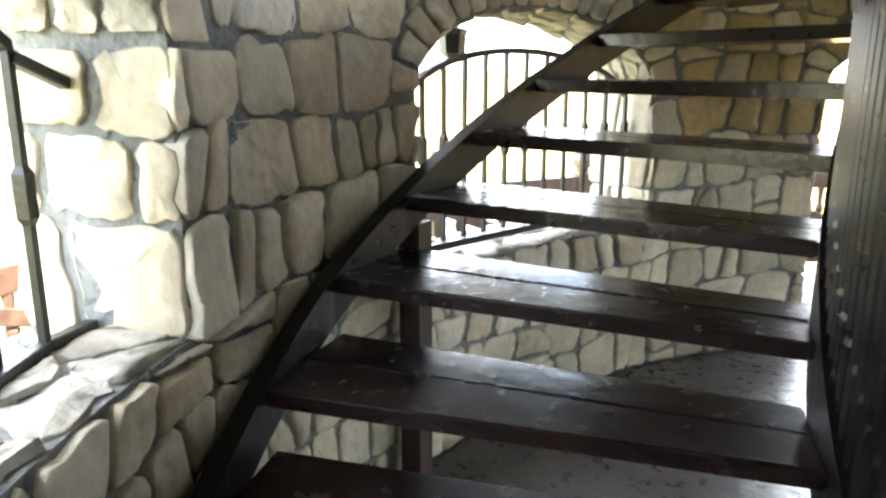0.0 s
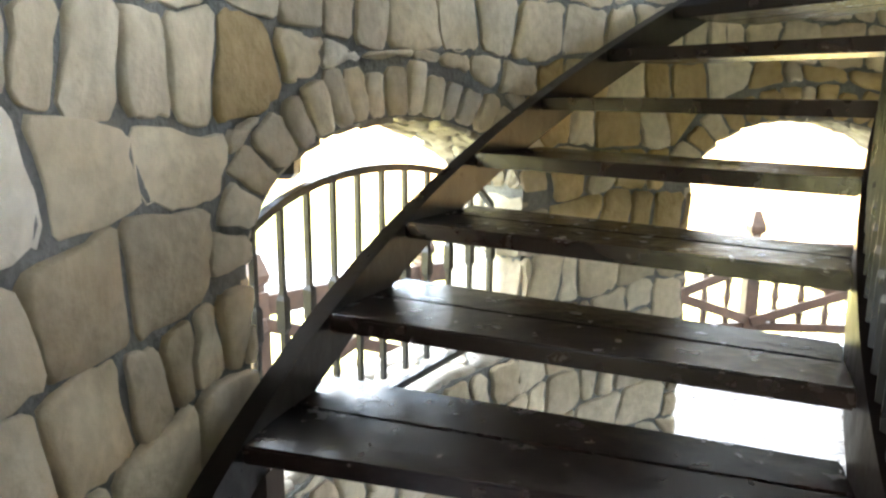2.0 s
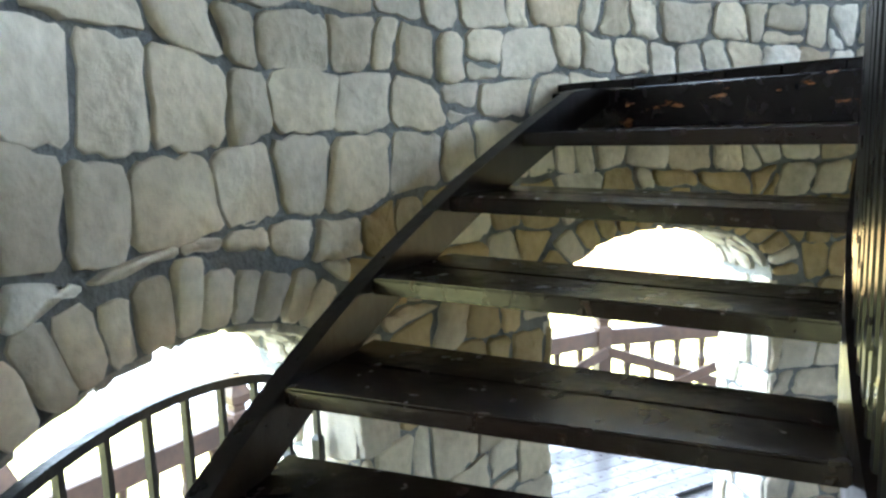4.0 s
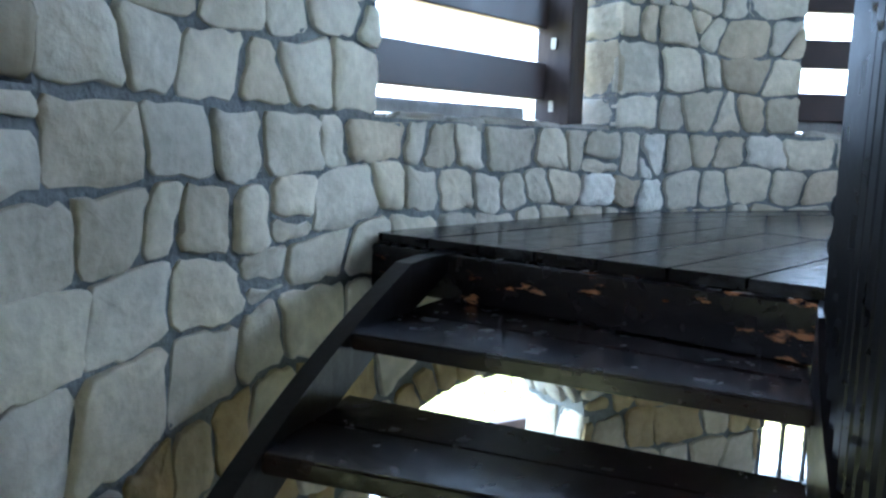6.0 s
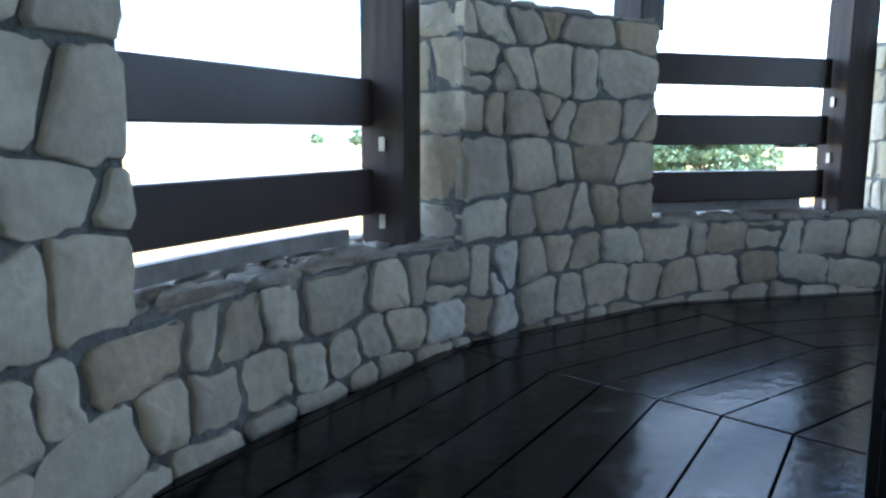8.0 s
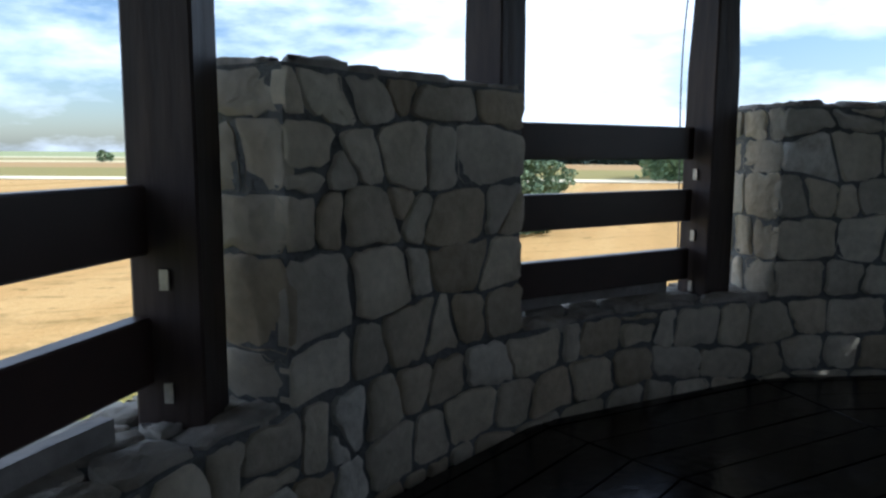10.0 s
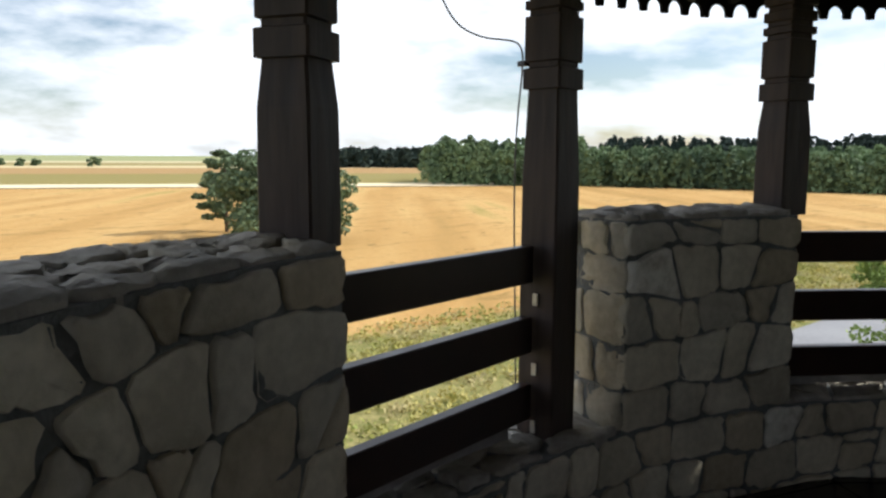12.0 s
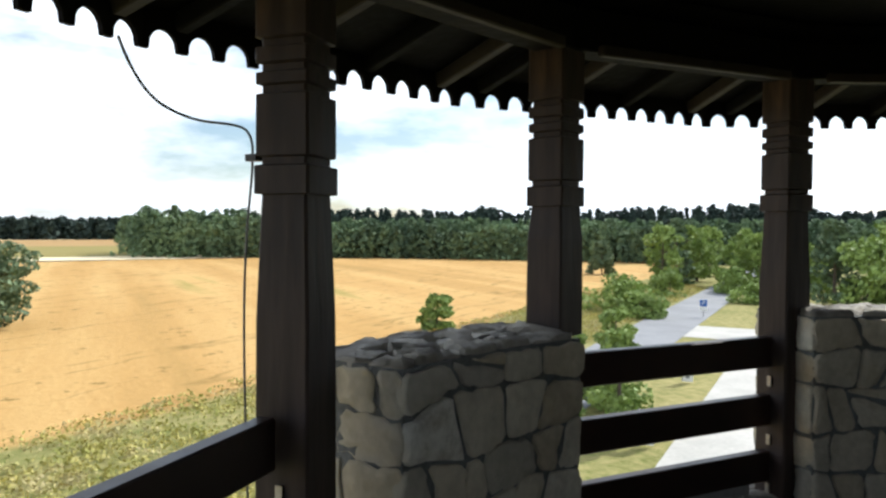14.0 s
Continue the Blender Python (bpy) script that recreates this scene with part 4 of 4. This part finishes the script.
# ---- stones: irregular cells in courses, each with its own edges and bulge ----
def clip(poly, mx, my, nx, ny):
    """Keeps the side of the convex polygon that lies against (nx, ny) from (mx, my)."""
    out = []
    for i, p in enumerate(poly):
        q = poly[(i + 1) % len(poly)]
        a, b = (p[0] - mx) * nx + (p[1] - my) * ny, (q[0] - mx) * nx + (q[1] - my) * ny
        if a <= 0:
            out.append(p)
        if a * b < 0:
            t = a / (a - b)
            out.append((p[0] + (q[0] - p[0]) * t, p[1] + (q[1] - p[1]) * t))
    return out


def inside(p, loops):
    hit = False
    for loop in loops:
        for (x0, y0), (x1, y1) in zip(loop, loop[1:] + loop[:1]):
            if (y0 > p[1]) != (y1 > p[1]) and p[0] < (x1 - x0) * (p[1] - y0) / (y1 - y0) + x0:
                hit = not hit
    return hit


def cells(loops, w, h, rnd, extra=(), jitter=0.2):
    """Cells that fill the region inside the loops (holes are loops too), as lists of corners. extra: seeds set by hand."""
    xs, ys = [p[0] for l in loops for p in l], [p[1] for l in loops for p in l]
    x0, x1, y0, y1 = min(xs), max(xs), min(ys), max(ys)
    edges = [(a, b) for l in loops for a, b in zip(l, l[1:] + l[:1])]

    def near(p, d):
        for (ax, ay), (bx, by) in edges:
            ex, ey = bx - ax, by - ay
            n2 = ex * ex + ey * ey
            t = max(0, min(1, ((p[0] - ax) * ex + (p[1] - ay) * ey) / n2)) if n2 else 0
            if math.hypot(ax + t * ex - p[0], ay + t * ey - p[1]) < d:
                return True
        return False

    seeds = list(extra)
    ny = max(1, round((y1 - y0) / h))
    for j in range(ny):
        y, x = y0 + (j + 0.5) * (y1 - y0) / ny, x0 + rnd.random() * w * 0.6
        while x < x1:
            p = (x, y + h * rnd.uniform(-jitter, jitter))
            if inside(p, loops) and not near(p, min(w, h) * 0.3) and not any(math.hypot(p[0] - q[0], p[1] - q[1]) < 0.6 * w for q in extra):
                seeds.append(p)
            x += w * rnd.uniform(0.6, 1.5)
    ghosts = []
    reach = max(w, h) * 1.1
    for p in seeds:
        for (ax, ay), (bx, by) in edges:
            ex, ey = bx - ax, by - ay
            n2 = ex * ex + ey * ey
            if n2 < 1e-12:
                continue
            t = ((p[0] - ax) * ex + (p[1] - ay) * ey) / n2
            if -0.02 <= t <= 1.02:
                qx, qy = ax + t * ex, ay + t * ey
                if math.hypot(qx - p[0], qy - p[1]) < reach:
                    ghosts.append((2 * qx - p[0], 2 * qy - p[1]))
    sites = np.array(seeds + ghosts)
    out = []
    for i, p in enumerate(seeds):
        d2 = (sites[:, 0] - p[0]) ** 2 + (sites[:, 1] - p[1]) ** 2
        order = np.argsort(d2)[1:26]
        poly = [(p[0] - w, p[1] - h), (p[0] + w, p[1] - h), (p[0] + w, p[1] + h), (p[0] - w, p[1] + h)]
        for k in order:
            s = sites[k]
            if d2[k] < 1e-8:
                continue
            poly = clip(poly, (p[0] + s[0]) / 2, (p[1] + s[1]) / 2, s[0] - p[0], s[1] - p[1])
            if len(poly) < 3:
                break
        if len(poly) >= 3:
            out.append((p, poly))
    return out


def stone_outline(cell, joint, rnd, rough, flush=()):
    """Shrinks the cell by the joint, cuts its corners and unevens its sides; sides on a flush line reach over it."""
    (_, _), poly = cell
    cx, cy = sum(p[0] for p in poly) / len(poly), sum(p[1] for p in poly) / len(poly)
    n = len(poly)
    lines = []
    for i in range(n):
        (ax, ay), (bx, by) = poly[i], poly[(i + 1) % n]
        ln = math.hypot(bx - ax, by - ay)
        if ln < 0.012:
            continue
        nx, ny = (by - ay) / ln, -(bx - ax) / ln
        if (cx - ax) * nx + (cy - ay) * ny > 0:
            nx, ny = -nx, -ny
        lines.append((ax, ay, nx, ny))
    shr = list(poly)
    cut = list(lines)
    for line in flush:
        for i, (ax, ay, nx, ny) in enumerate(lines):
            if abs(nx) > 0.95 and abs(ax - line) < 0.012:
                cut[i] = None
                shr = [(p[0] + nx * 0.003, p[1]) if abs(p[0] - line) < 0.012 else p for p in shr]
    for line in cut:
        if line is None:
            continue
        ax, ay, nx, ny = line
        k = joint * rnd.uniform(0.6, 1.5)
        shr = clip(shr, ax - nx * k, ay - ny * k, nx, ny)
        if len(shr) < 3:
            return None
    pts = []
    n = len(shr)
    for i in range(n):
        a, b, c = shr[i - 1], shr[i], shr[(i + 1) % n]
        la, lc = math.hypot(b[0] - a[0], b[1] - a[1]), math.hypot(b[0] - c[0], b[1] - c[1])
        if la + lc < 0.03:
            continue
        for o, l in ((a, la), (c, lc)):
            k = min(0.3, rnd.uniform(0.008, 0.032) / max(l, 1e-4))
            pts.append((b[0] + (o[0] - b[0]) * k, b[1] + (o[1] - b[1]) * k))
        for m in ((0.35, 0.68) if lc > 0.13 else (0.5,) if lc > 0.055 else ()):
            m += rnd.uniform(-0.08, 0.08)
            j = rnd.uniform(-rough, rough * 0.6) * min(1, lc / 0.12)
            pts.append((b[0] + (c[0] - b[0]) * m + (c[1] - b[1]) / lc * j, b[1] + (c[1] - b[1]) * m - (c[0] - b[0]) / lc * j))
    if len(pts) < 4:
        return None
    area = sum(p[0] * q[1] - q[0] * p[1] for p, q in zip(pts, pts[1:] + pts[:1])) / 2
    return pts if area > 0 else pts[::-1]


def stone_mesh(pts, place, rnd, deep, proud, bulge, jag=0.004, rings=((1.0, 0.0), (0.985, 0.75), (0.945, 1.0))):
    """place(u, v, d) maps the patch to the world, d out of the wall."""
    cx, cy = sum(p[0] for p in pts) / len(pts), sum(p[1] for p in pts) / len(pts)
    out = proud * rnd.uniform(0.55, 1.35)
    tx, ty = rnd.uniform(-0.08, 0.08), rnd.uniform(-0.08, 0.08)
    verts, faces, n = [], [], len(pts)
    verts += [place(p[0], p[1], -deep) for p in pts]
    for s, k in rings:
        for p in pts:
            u, v = cx + (p[0] - cx) * s, cy + (p[1] - cy) * s
            tilt = (p[0] - cx) * tx + (p[1] - cy) * ty
            verts.append(place(u, v, out * (0.35 + 0.65 * k) + tilt * k + (rnd.uniform(-jag, jag) if k else 0)))
    for p in pts:
        u, v = cx + (p[0] - cx) * 0.45, cy + (p[1] - cy) * 0.45
        tilt = (p[0] - cx) * tx + (p[1] - cy) * ty
        verts.append(place(u, v, out + tilt * 0.5 + bulge * rnd.uniform(0.4, 1.1) + rnd.uniform(-jag, jag) * 0.6))
    verts.append(place(cx, cy, out + bulge * rnd.uniform(0.7, 1.1)))
    levels = len(rings) + 2
    for r in range(levels - 1):
        for i in range(n):
            a, b = r * n + i, r * n + (i + 1) % n
            faces.append((a, b, b + n, a + n))
    top = (levels - 1) * n
    for i in range(n):
        faces.append((top + i, top + (i + 1) % n, len(verts) - 1))
    return verts, faces


MESHES = {"count": 0}


def pick(u, v, mat, rnd):
    """A few stones are white or ochre."""
    for a, z, m in SPECIAL:
        if math.hypot(u - arc_u(a), v - z) < 0.12:
            return m
    if mat is STONE:
        a = -math.degrees(u / RI)
        return STONE_OCHRE if a < 117 and 1.1 < v < 2.1 and rnd.random() < 0.7 else mat
    return mat


def lay_stones(parent, loops, w, h, place, mat, seed, joint=0.009, rough=0.016, deep=0.03, proud=0.018, bulge=0.007, extra=(), jitter=0.2, as_parts=None, flip=False, name="stone", face=False, given=None, flush=(), jag=0.004):
    """Covers a patch with stones. as_parts(u, v): whether the stone there is an object of its own; the rest is joined."""
    rnd = random.Random(seed)
    joined_v, joined_f = [], []
    for cell in (given if given is not None else cells(loops, w, h, rnd, extra, jitter)):
        pts = stone_outline(cell, joint, rnd, rough, flush)
        if not pts:
            continue
        v, f = stone_mesh(pts, place, rnd, deep, proud, bulge, jag)
        if flip:
            f = [q[::-1] for q in f]
        if as_parts is None or as_parts(*cell[0]):
            me = bpy.data.meshes.new(name)
            me.from_pydata(v, [], f)
            me.polygons.foreach_set("use_smooth", [True] * len(me.polygons))
            me.materials.append(pick(*cell[0], mat, rnd) if face else mat)
            ob = new(name, me)
            ob.parent = parent
            MESHES["count"] += 1
        else:
            k = len(joined_v)
            joined_v += v
            joined_f += [tuple(i + k for i in q) for q in f]
    if joined_v:
        me = bpy.data.meshes.new("stonework")
        me.from_pydata(joined_v, [], joined_f)
        me.polygons.foreach_set("use_smooth", [True] * len(me.polygons))
        me.materials.append(mat)
        ob = new("stonework", me)
        ob.parent = parent
        tagged(ob, "rest of the rough pale limestone facing", kind="stuff")


SPECIAL = []


def arc_u(a):
    """Distance along the inner face to angle a."""
    return radians(-a) * RI


def on_face(u, z, d):
    return at(math.degrees(-u / RI), RI - d, z)


def arch_loop(o):
    pts = [(arc_u(o[0]), o[2]), (arc_u(o[0]), o[3])]
    for i in range(1, 12):
        a = o[0] + (o[1] - o[0]) * (1 - math.cos(math.pi * i / 12)) / 2
        pts.append((arc_u(a), arch_z(a, o)))
    return pts + [(arc_u(o[1]), o[3]), (arc_u(o[1]), o[2])]


def area_of(poly):
    return abs(sum(p[0] * q[1] - q[0] * p[1] for p, q in zip(poly, poly[1:] + poly[:1]))) / 2


ROWS_LOW = (-0.02, 0.19, 0.40, 0.58, 0.77, 0.97, 1.20, 1.41, 1.63, 1.85, 2.04, 2.26, 2.45, 2.62, 2.80)
ROWS_HIGH = (2.80, 2.99, 3.18, 3.39, 3.56, 3.72)


def course_z(edges, j, u):
    """Height of the wavy joint j of the courses at distance u."""
    if j in (0, len(edges) - 1):
        return edges[j]
    g = random.Random(round(edges[j] * 100))
    a, b, c = g.uniform(0, 6), g.uniform(0, 6), g.uniform(0, 6)
    return edges[j] + 0.020 * math.sin(u * 2.3 + a) + 0.017 * math.sin(u * 5.9 + b) + 0.012 * math.sin(u * 13.7 + c)


def courses(u0, u1, edges, w, rnd, holes=(), at_u=None, wild=0.15, chips=1.0):
    """Rough blocks in wavy courses between u0 and u1, cut round convex holes. at_u: takes all joint heights at one place."""
    out = []
    for j in range(len(edges) - 1):
        def low(u):
            return course_z(edges, j, u if at_u is None else at_u + 0.25 * (u - u0))

        def high(u):
            return course_z(edges, j + 1, u if at_u is None else at_u + 0.25 * (u - u0))
        joints = [(u0, u0)]
        x = u0 + rnd.uniform(-0.3, 0.2) * w * (chips > 0)
        while True:
            x += w * rnd.choice((0.55, 0.75, 0.9, 1.0, 1.15, 1.35)) * rnd.uniform(0.9, 1.1)
            if x > u1 - w * 0.45:
                break
            s = rnd.uniform(-wild, wild) * w
            joints.append((x - s, x + s))
        joints.append((u1, u1))
        for (b0, t0), (b1, t1) in zip(joints, joints[1:]):
            bm_, tm_ = (b0 + b1) / 2, (t0 + t1) / 2
            sag, lift = rnd.uniform(0, 0.014), rnd.uniform(0, 0.014)
            quad = [(b0, low(b0)), (bm_, min(low(bm_), (low(b0) + low(b1)) / 2) - sag * (j > 0)), (b1, low(b1)), (t1, high(t1)), (tm_, max(high(tm_), (high(t0) + high(t1)) / 2) + lift * 0.3), (t0, high(t0))]
            tall, wide = high(tm_) - low(bm_), (b1 - b0 + t1 - t0) / 2
            parts, roll = [quad], rnd.random()
            cx, cy = (bm_ + tm_) / 2, (low(bm_) + high(tm_)) / 2
            if roll < 0.09 * chips and wide > 0.17:
                k, sl = rnd.choice((-0.18, 0.2)) * tall, rnd.uniform(-0.25, 0.25)
                parts = [clip(quad, cx, cy + k, sl, 1), clip(quad, cx, cy + k, -sl, -1)]
            elif roll < 0.16 * chips and wide > 0.16:
                nx, ny = rnd.choice(((0.8, 0.6), (-0.8, 0.6), (0.8, -0.6), (-0.8, -0.6)))
                k = rnd.uniform(0.05, 0.26) * min(wide, tall)
                parts = [clip(quad, cx + nx * k, cy + ny * k, nx, ny), clip(quad, cx + nx * k, cy + ny * k, -nx, -ny)]
            if min(area_of(p) if len(p) > 2 else 0 for p in parts) < 0.006:
                parts = [quad]
            for poly in parts:
                for hole in holes:
                    if len(poly) < 3:
                        break
                    hx, hy = sum(p[0] for p in hole) / len(hole), sum(p[1] for p in hole) / len(hole)
                    if abs(hx - cx) > 1.6:
                        continue
                    sides = []
                    for (ax, ay), (bx, by) in zip(hole, hole[1:] + hole[:1]):
                        nx, ny = by - ay, ax - bx
                        if (hx - ax) * nx + (hy - ay) * ny > 0:
                            nx, ny = -nx, -ny
                        sides.append((ax, ay, nx, ny))
                    shared = poly
                    for ax, ay, nx, ny in sides:
                        shared = clip(shared, ax, ay, nx, ny)
                        if len(shared) < 3:
                            break
                    if len(shared) < 3 or area_of(shared) < 1e-5:
                        continue
                    rest = [clip(poly, ax, ay, -nx, -ny) for ax, ay, nx, ny in sides]
                    poly = max(rest, key=lambda r: area_of(r) if len(r) > 2 else 0)
                if len(poly) > 2 and area_of(poly) > 0.0035:
                    out.append(((sum(p[0] for p in poly) / len(poly), sum(p[1] for p in poly) / len(poly)), poly))
    return out


def arch_holes(o, deep=0.18):
    """The opening's lower part and its arch with the ring of voussoirs, both convex."""
    c, hw, hh = arc_u((o[0] + o[1]) / 2), abs(arc_u(o[0]) - arc_u(o[1])) / 2, o[4] - o[3]
    ring = [(c - (hw + deep) * math.cos(math.pi * i / 16), o[3] + (hh + deep) * math.sin(math.pi * i / 16)) for i in range(17)]
    return [[(c - hw, o[2]), (c + hw, o[2]), (c + hw, o[3] + 0.01), (c - hw, o[3] + 0.01)], ring]


def voussoirs(o, rnd, deep=0.18):
    c, hw, hh = arc_u((o[0] + o[1]) / 2), abs(arc_u(o[0]) - arc_u(o[1])) / 2, o[4] - o[3]
    cuts, th = [0.0], 0.0
    while th < math.pi - 0.12:
        run = math.hypot(hw * math.sin(th), hh * math.cos(th)) + 0.08
        th += rnd.uniform(0.085, 0.135) / run
        cuts.append(th)
    cuts[-1] = math.pi
    out = []
    for a, b in zip(cuts, cuts[1:]):
        d = deep + rnd.uniform(-0.03, 0.012)
        quad = [(c - (hw + k) * math.cos(t), o[3] + (hh + k) * math.sin(t)) for k, t in ((-0.004, a), (-0.004, b), (d, b), (d, a))]
        out.append(((sum(p[0] for p in quad) / 4, sum(p[1] for p in quad) / 4), quad))
    return out


def build_stones():
    SPECIAL.extend([(162.5, 1.80, STONE_WHITE), (137.0, 2.02, STONE_WHITE), (76.5, 2.50, STONE_WHITE), (69.3, 2.60, STONE_WHITE), (26.0, 3.40, STONE_WHITE), (13.2, 2.76, STONE_WHITE), (144.8, 1.96, STONE_OCHRE)])
    rnd = random.Random(12)
    holes = [hole for o in ARCHES for hole in arch_holes(o)]
    face = courses(arc_u(A0), arc_u(A1), ROWS_LOW, 0.215, rnd, holes)
    for p0, p1, top in PIERS:
        face += courses(arc_u(p0), arc_u(p1), ROWS_HIGH[:-1] + (top,), 0.205, rnd, wild=0.22)
    ring_stones = [v for o in ARCHES for v in voussoirs(o, rnd)]
    ends = [arc_u(a) for o in ARCHES for a in o[:2]] + [arc_u(a) for p in PIERS for a in p[:2]]
    keep = lambda u, z: (z > 0.3 or 60 < -math.degrees(u / RI) < 150) and -178 < math.degrees(u / RI) < 30
    lay_stones(wall, (), 0, 0, on_face, STONE, 5, face=True, as_parts=keep, flip=True, given=face, flush=ends, rough=0.013)
    lay_stones(wall, (), 0, 0, on_face, STONE, 6, face=True, as_parts=keep, flip=True, given=ring_stones, joint=0.007, rough=0.006)
    # reveals of the openings below
    for k, o in enumerate(ARCHES):
        for a, sgn in ((o[0], 1), (o[1], -1)):
            if a > A0 - 1:
                continue
            rows = (o[2],) + tuple(z for z in ROWS_LOW if o[2] + 0.09 < z < o[3] - 0.09) + (o[3],)
            jamb = courses(RI, RO, rows, 0.2, random.Random(20 + k), at_u=arc_u(a), wild=0.08, chips=0.0)
            lay_stones(wall, (), 0, 0, lambda r, z, d, a=a, s=sgn: at(a + s * math.degrees(d / r), r, z), STONE, 20 + k, joint=0.008, flip=sgn > 0, proud=0.014, given=jamb, flush=(RI, RO))
        c = [(arc_u(o[0] + (o[1] - o[0]) * i / 14)) for i in range(15)]
        # soffit: across the wall's depth, rougher and thinner pieces
        lens_, zs = [0.0], []
        line = [(o[0], o[3])] + [(o[0] + (o[1] - o[0]) * (1 - math.cos(math.pi * i / 18)) / 2, 0) for i in range(1, 18)] + [(o[1], o[3])]
        line = [(a, o[3] if i in (0, 18) else arch_z(a, o)) for i, (a, _) in enumerate(line)]
        for (a, z), (b, y) in zip(line, line[1:]):
            lens_.append(lens_[-1] + math.hypot(radians(b - a) * RI, y - z))

        def soffit(s, r, d, line=line, lens_=lens_):
            s = min(max(s, 0), lens_[-1] - 1e-6)
            i = max(j for j in range(len(lens_) - 1) if lens_[j] <= s)
            t = (s - lens_[i]) / (lens_[i + 1] - lens_[i])
            (a, z), (b, y) = line[i], line[i + 1]
            c0 = (line[0][0] + line[-1][0]) / 2
            aa, zz = a + (b - a) * t, z + (y - z) * t
            ln = math.hypot(radians(b - a) * RI, y - z)
            return at(aa + math.degrees((y - z) / ln * d / r) * (1 if b < a else -1) * -1, r, zz - abs(radians(b - a) * RI) / ln * d)
        lay_stones(wall, [[(0.02, RI), (lens_[-1] - 0.02, RI), (lens_[-1] - 0.02, RO), (0.02, RO)]], 0.17, 0.09, soffit, STONE_ROUGH, 40 + k, joint=0.005, proud=0.015, bulge=0.006, jag=0.008)
    # sills, pier tops and pier ends
    def level(z):
        return lambda u, r, d: at(math.degrees(-u / RI), r, z + d)
    for k, o in enumerate([q for q in ARCHES if q[2] > 0]):
        lay_stones(wall, [[(arc_u(o[0]), RI), (arc_u(o[1]), RI), (arc_u(o[1]), RO), (arc_u(o[0]), RO)]], 0.22, 0.16, level(o[2]), STONE_ROUGH, 60 + k, joint=0.006, rough=0.02, proud=0.016, bulge=0.008, jag=0.009)
    marks = [A0] + [a for p in PIERS for a in p[:2]] + [A1]
    for k, (a, b) in enumerate(zip(marks[::2], marks[1::2])):
        if a - b > 2:
            lay_stones(wall, [[(arc_u(a), RI), (arc_u(b), RI), (arc_u(b), RO), (arc_u(a), RO)]], 0.2, 0.16, level(SILL), STONE_ROUGH, 70 + k, joint=0.006, rough=0.02, proud=0.018, bulge=0.01, jag=0.009)
    for k, (a, b, z) in enumerate(PIERS):
        lay_stones(wall, [[(arc_u(a), RI + 0.004), (arc_u(b), RI + 0.004), (arc_u(b), RO), (arc_u(a), RO)]], 0.17, 0.14, level(z), STONE_ROUGH, 80 + k, joint=0.003, rough=0.02, proud=0.020, bulge=0.008, jag=0.010)
        for e, sgn in ((a, -1), (b, 1)):
            end = courses(RI, RO, ROWS_HIGH[:-1] + (z,), 0.2, random.Random(90 + k), at_u=arc_u(e), wild=0.08, chips=0.0)
            lay_stones(wall, (), 0, 0, lambda r, zz, d, e=e, s=sgn: at(e - s * math.degrees(d / r), r, zz), STONE, 90 + k, joint=0.008, flip=sgn < 0, proud=0.006, bulge=0.004, given=end, flush=(RI, RO))


build_stones()

# boards of the landing, ring by ring
lay_boards(floor_upper, 97.0, 74.6, start=((edge_o.x + 0.0, edge_o.y), (edge_i.x, edge_i.y)))
for a in (74.6, 52.1, 29.6, 7.1, -15.4):
    lay_boards(floor_upper, a, a - 22.5)
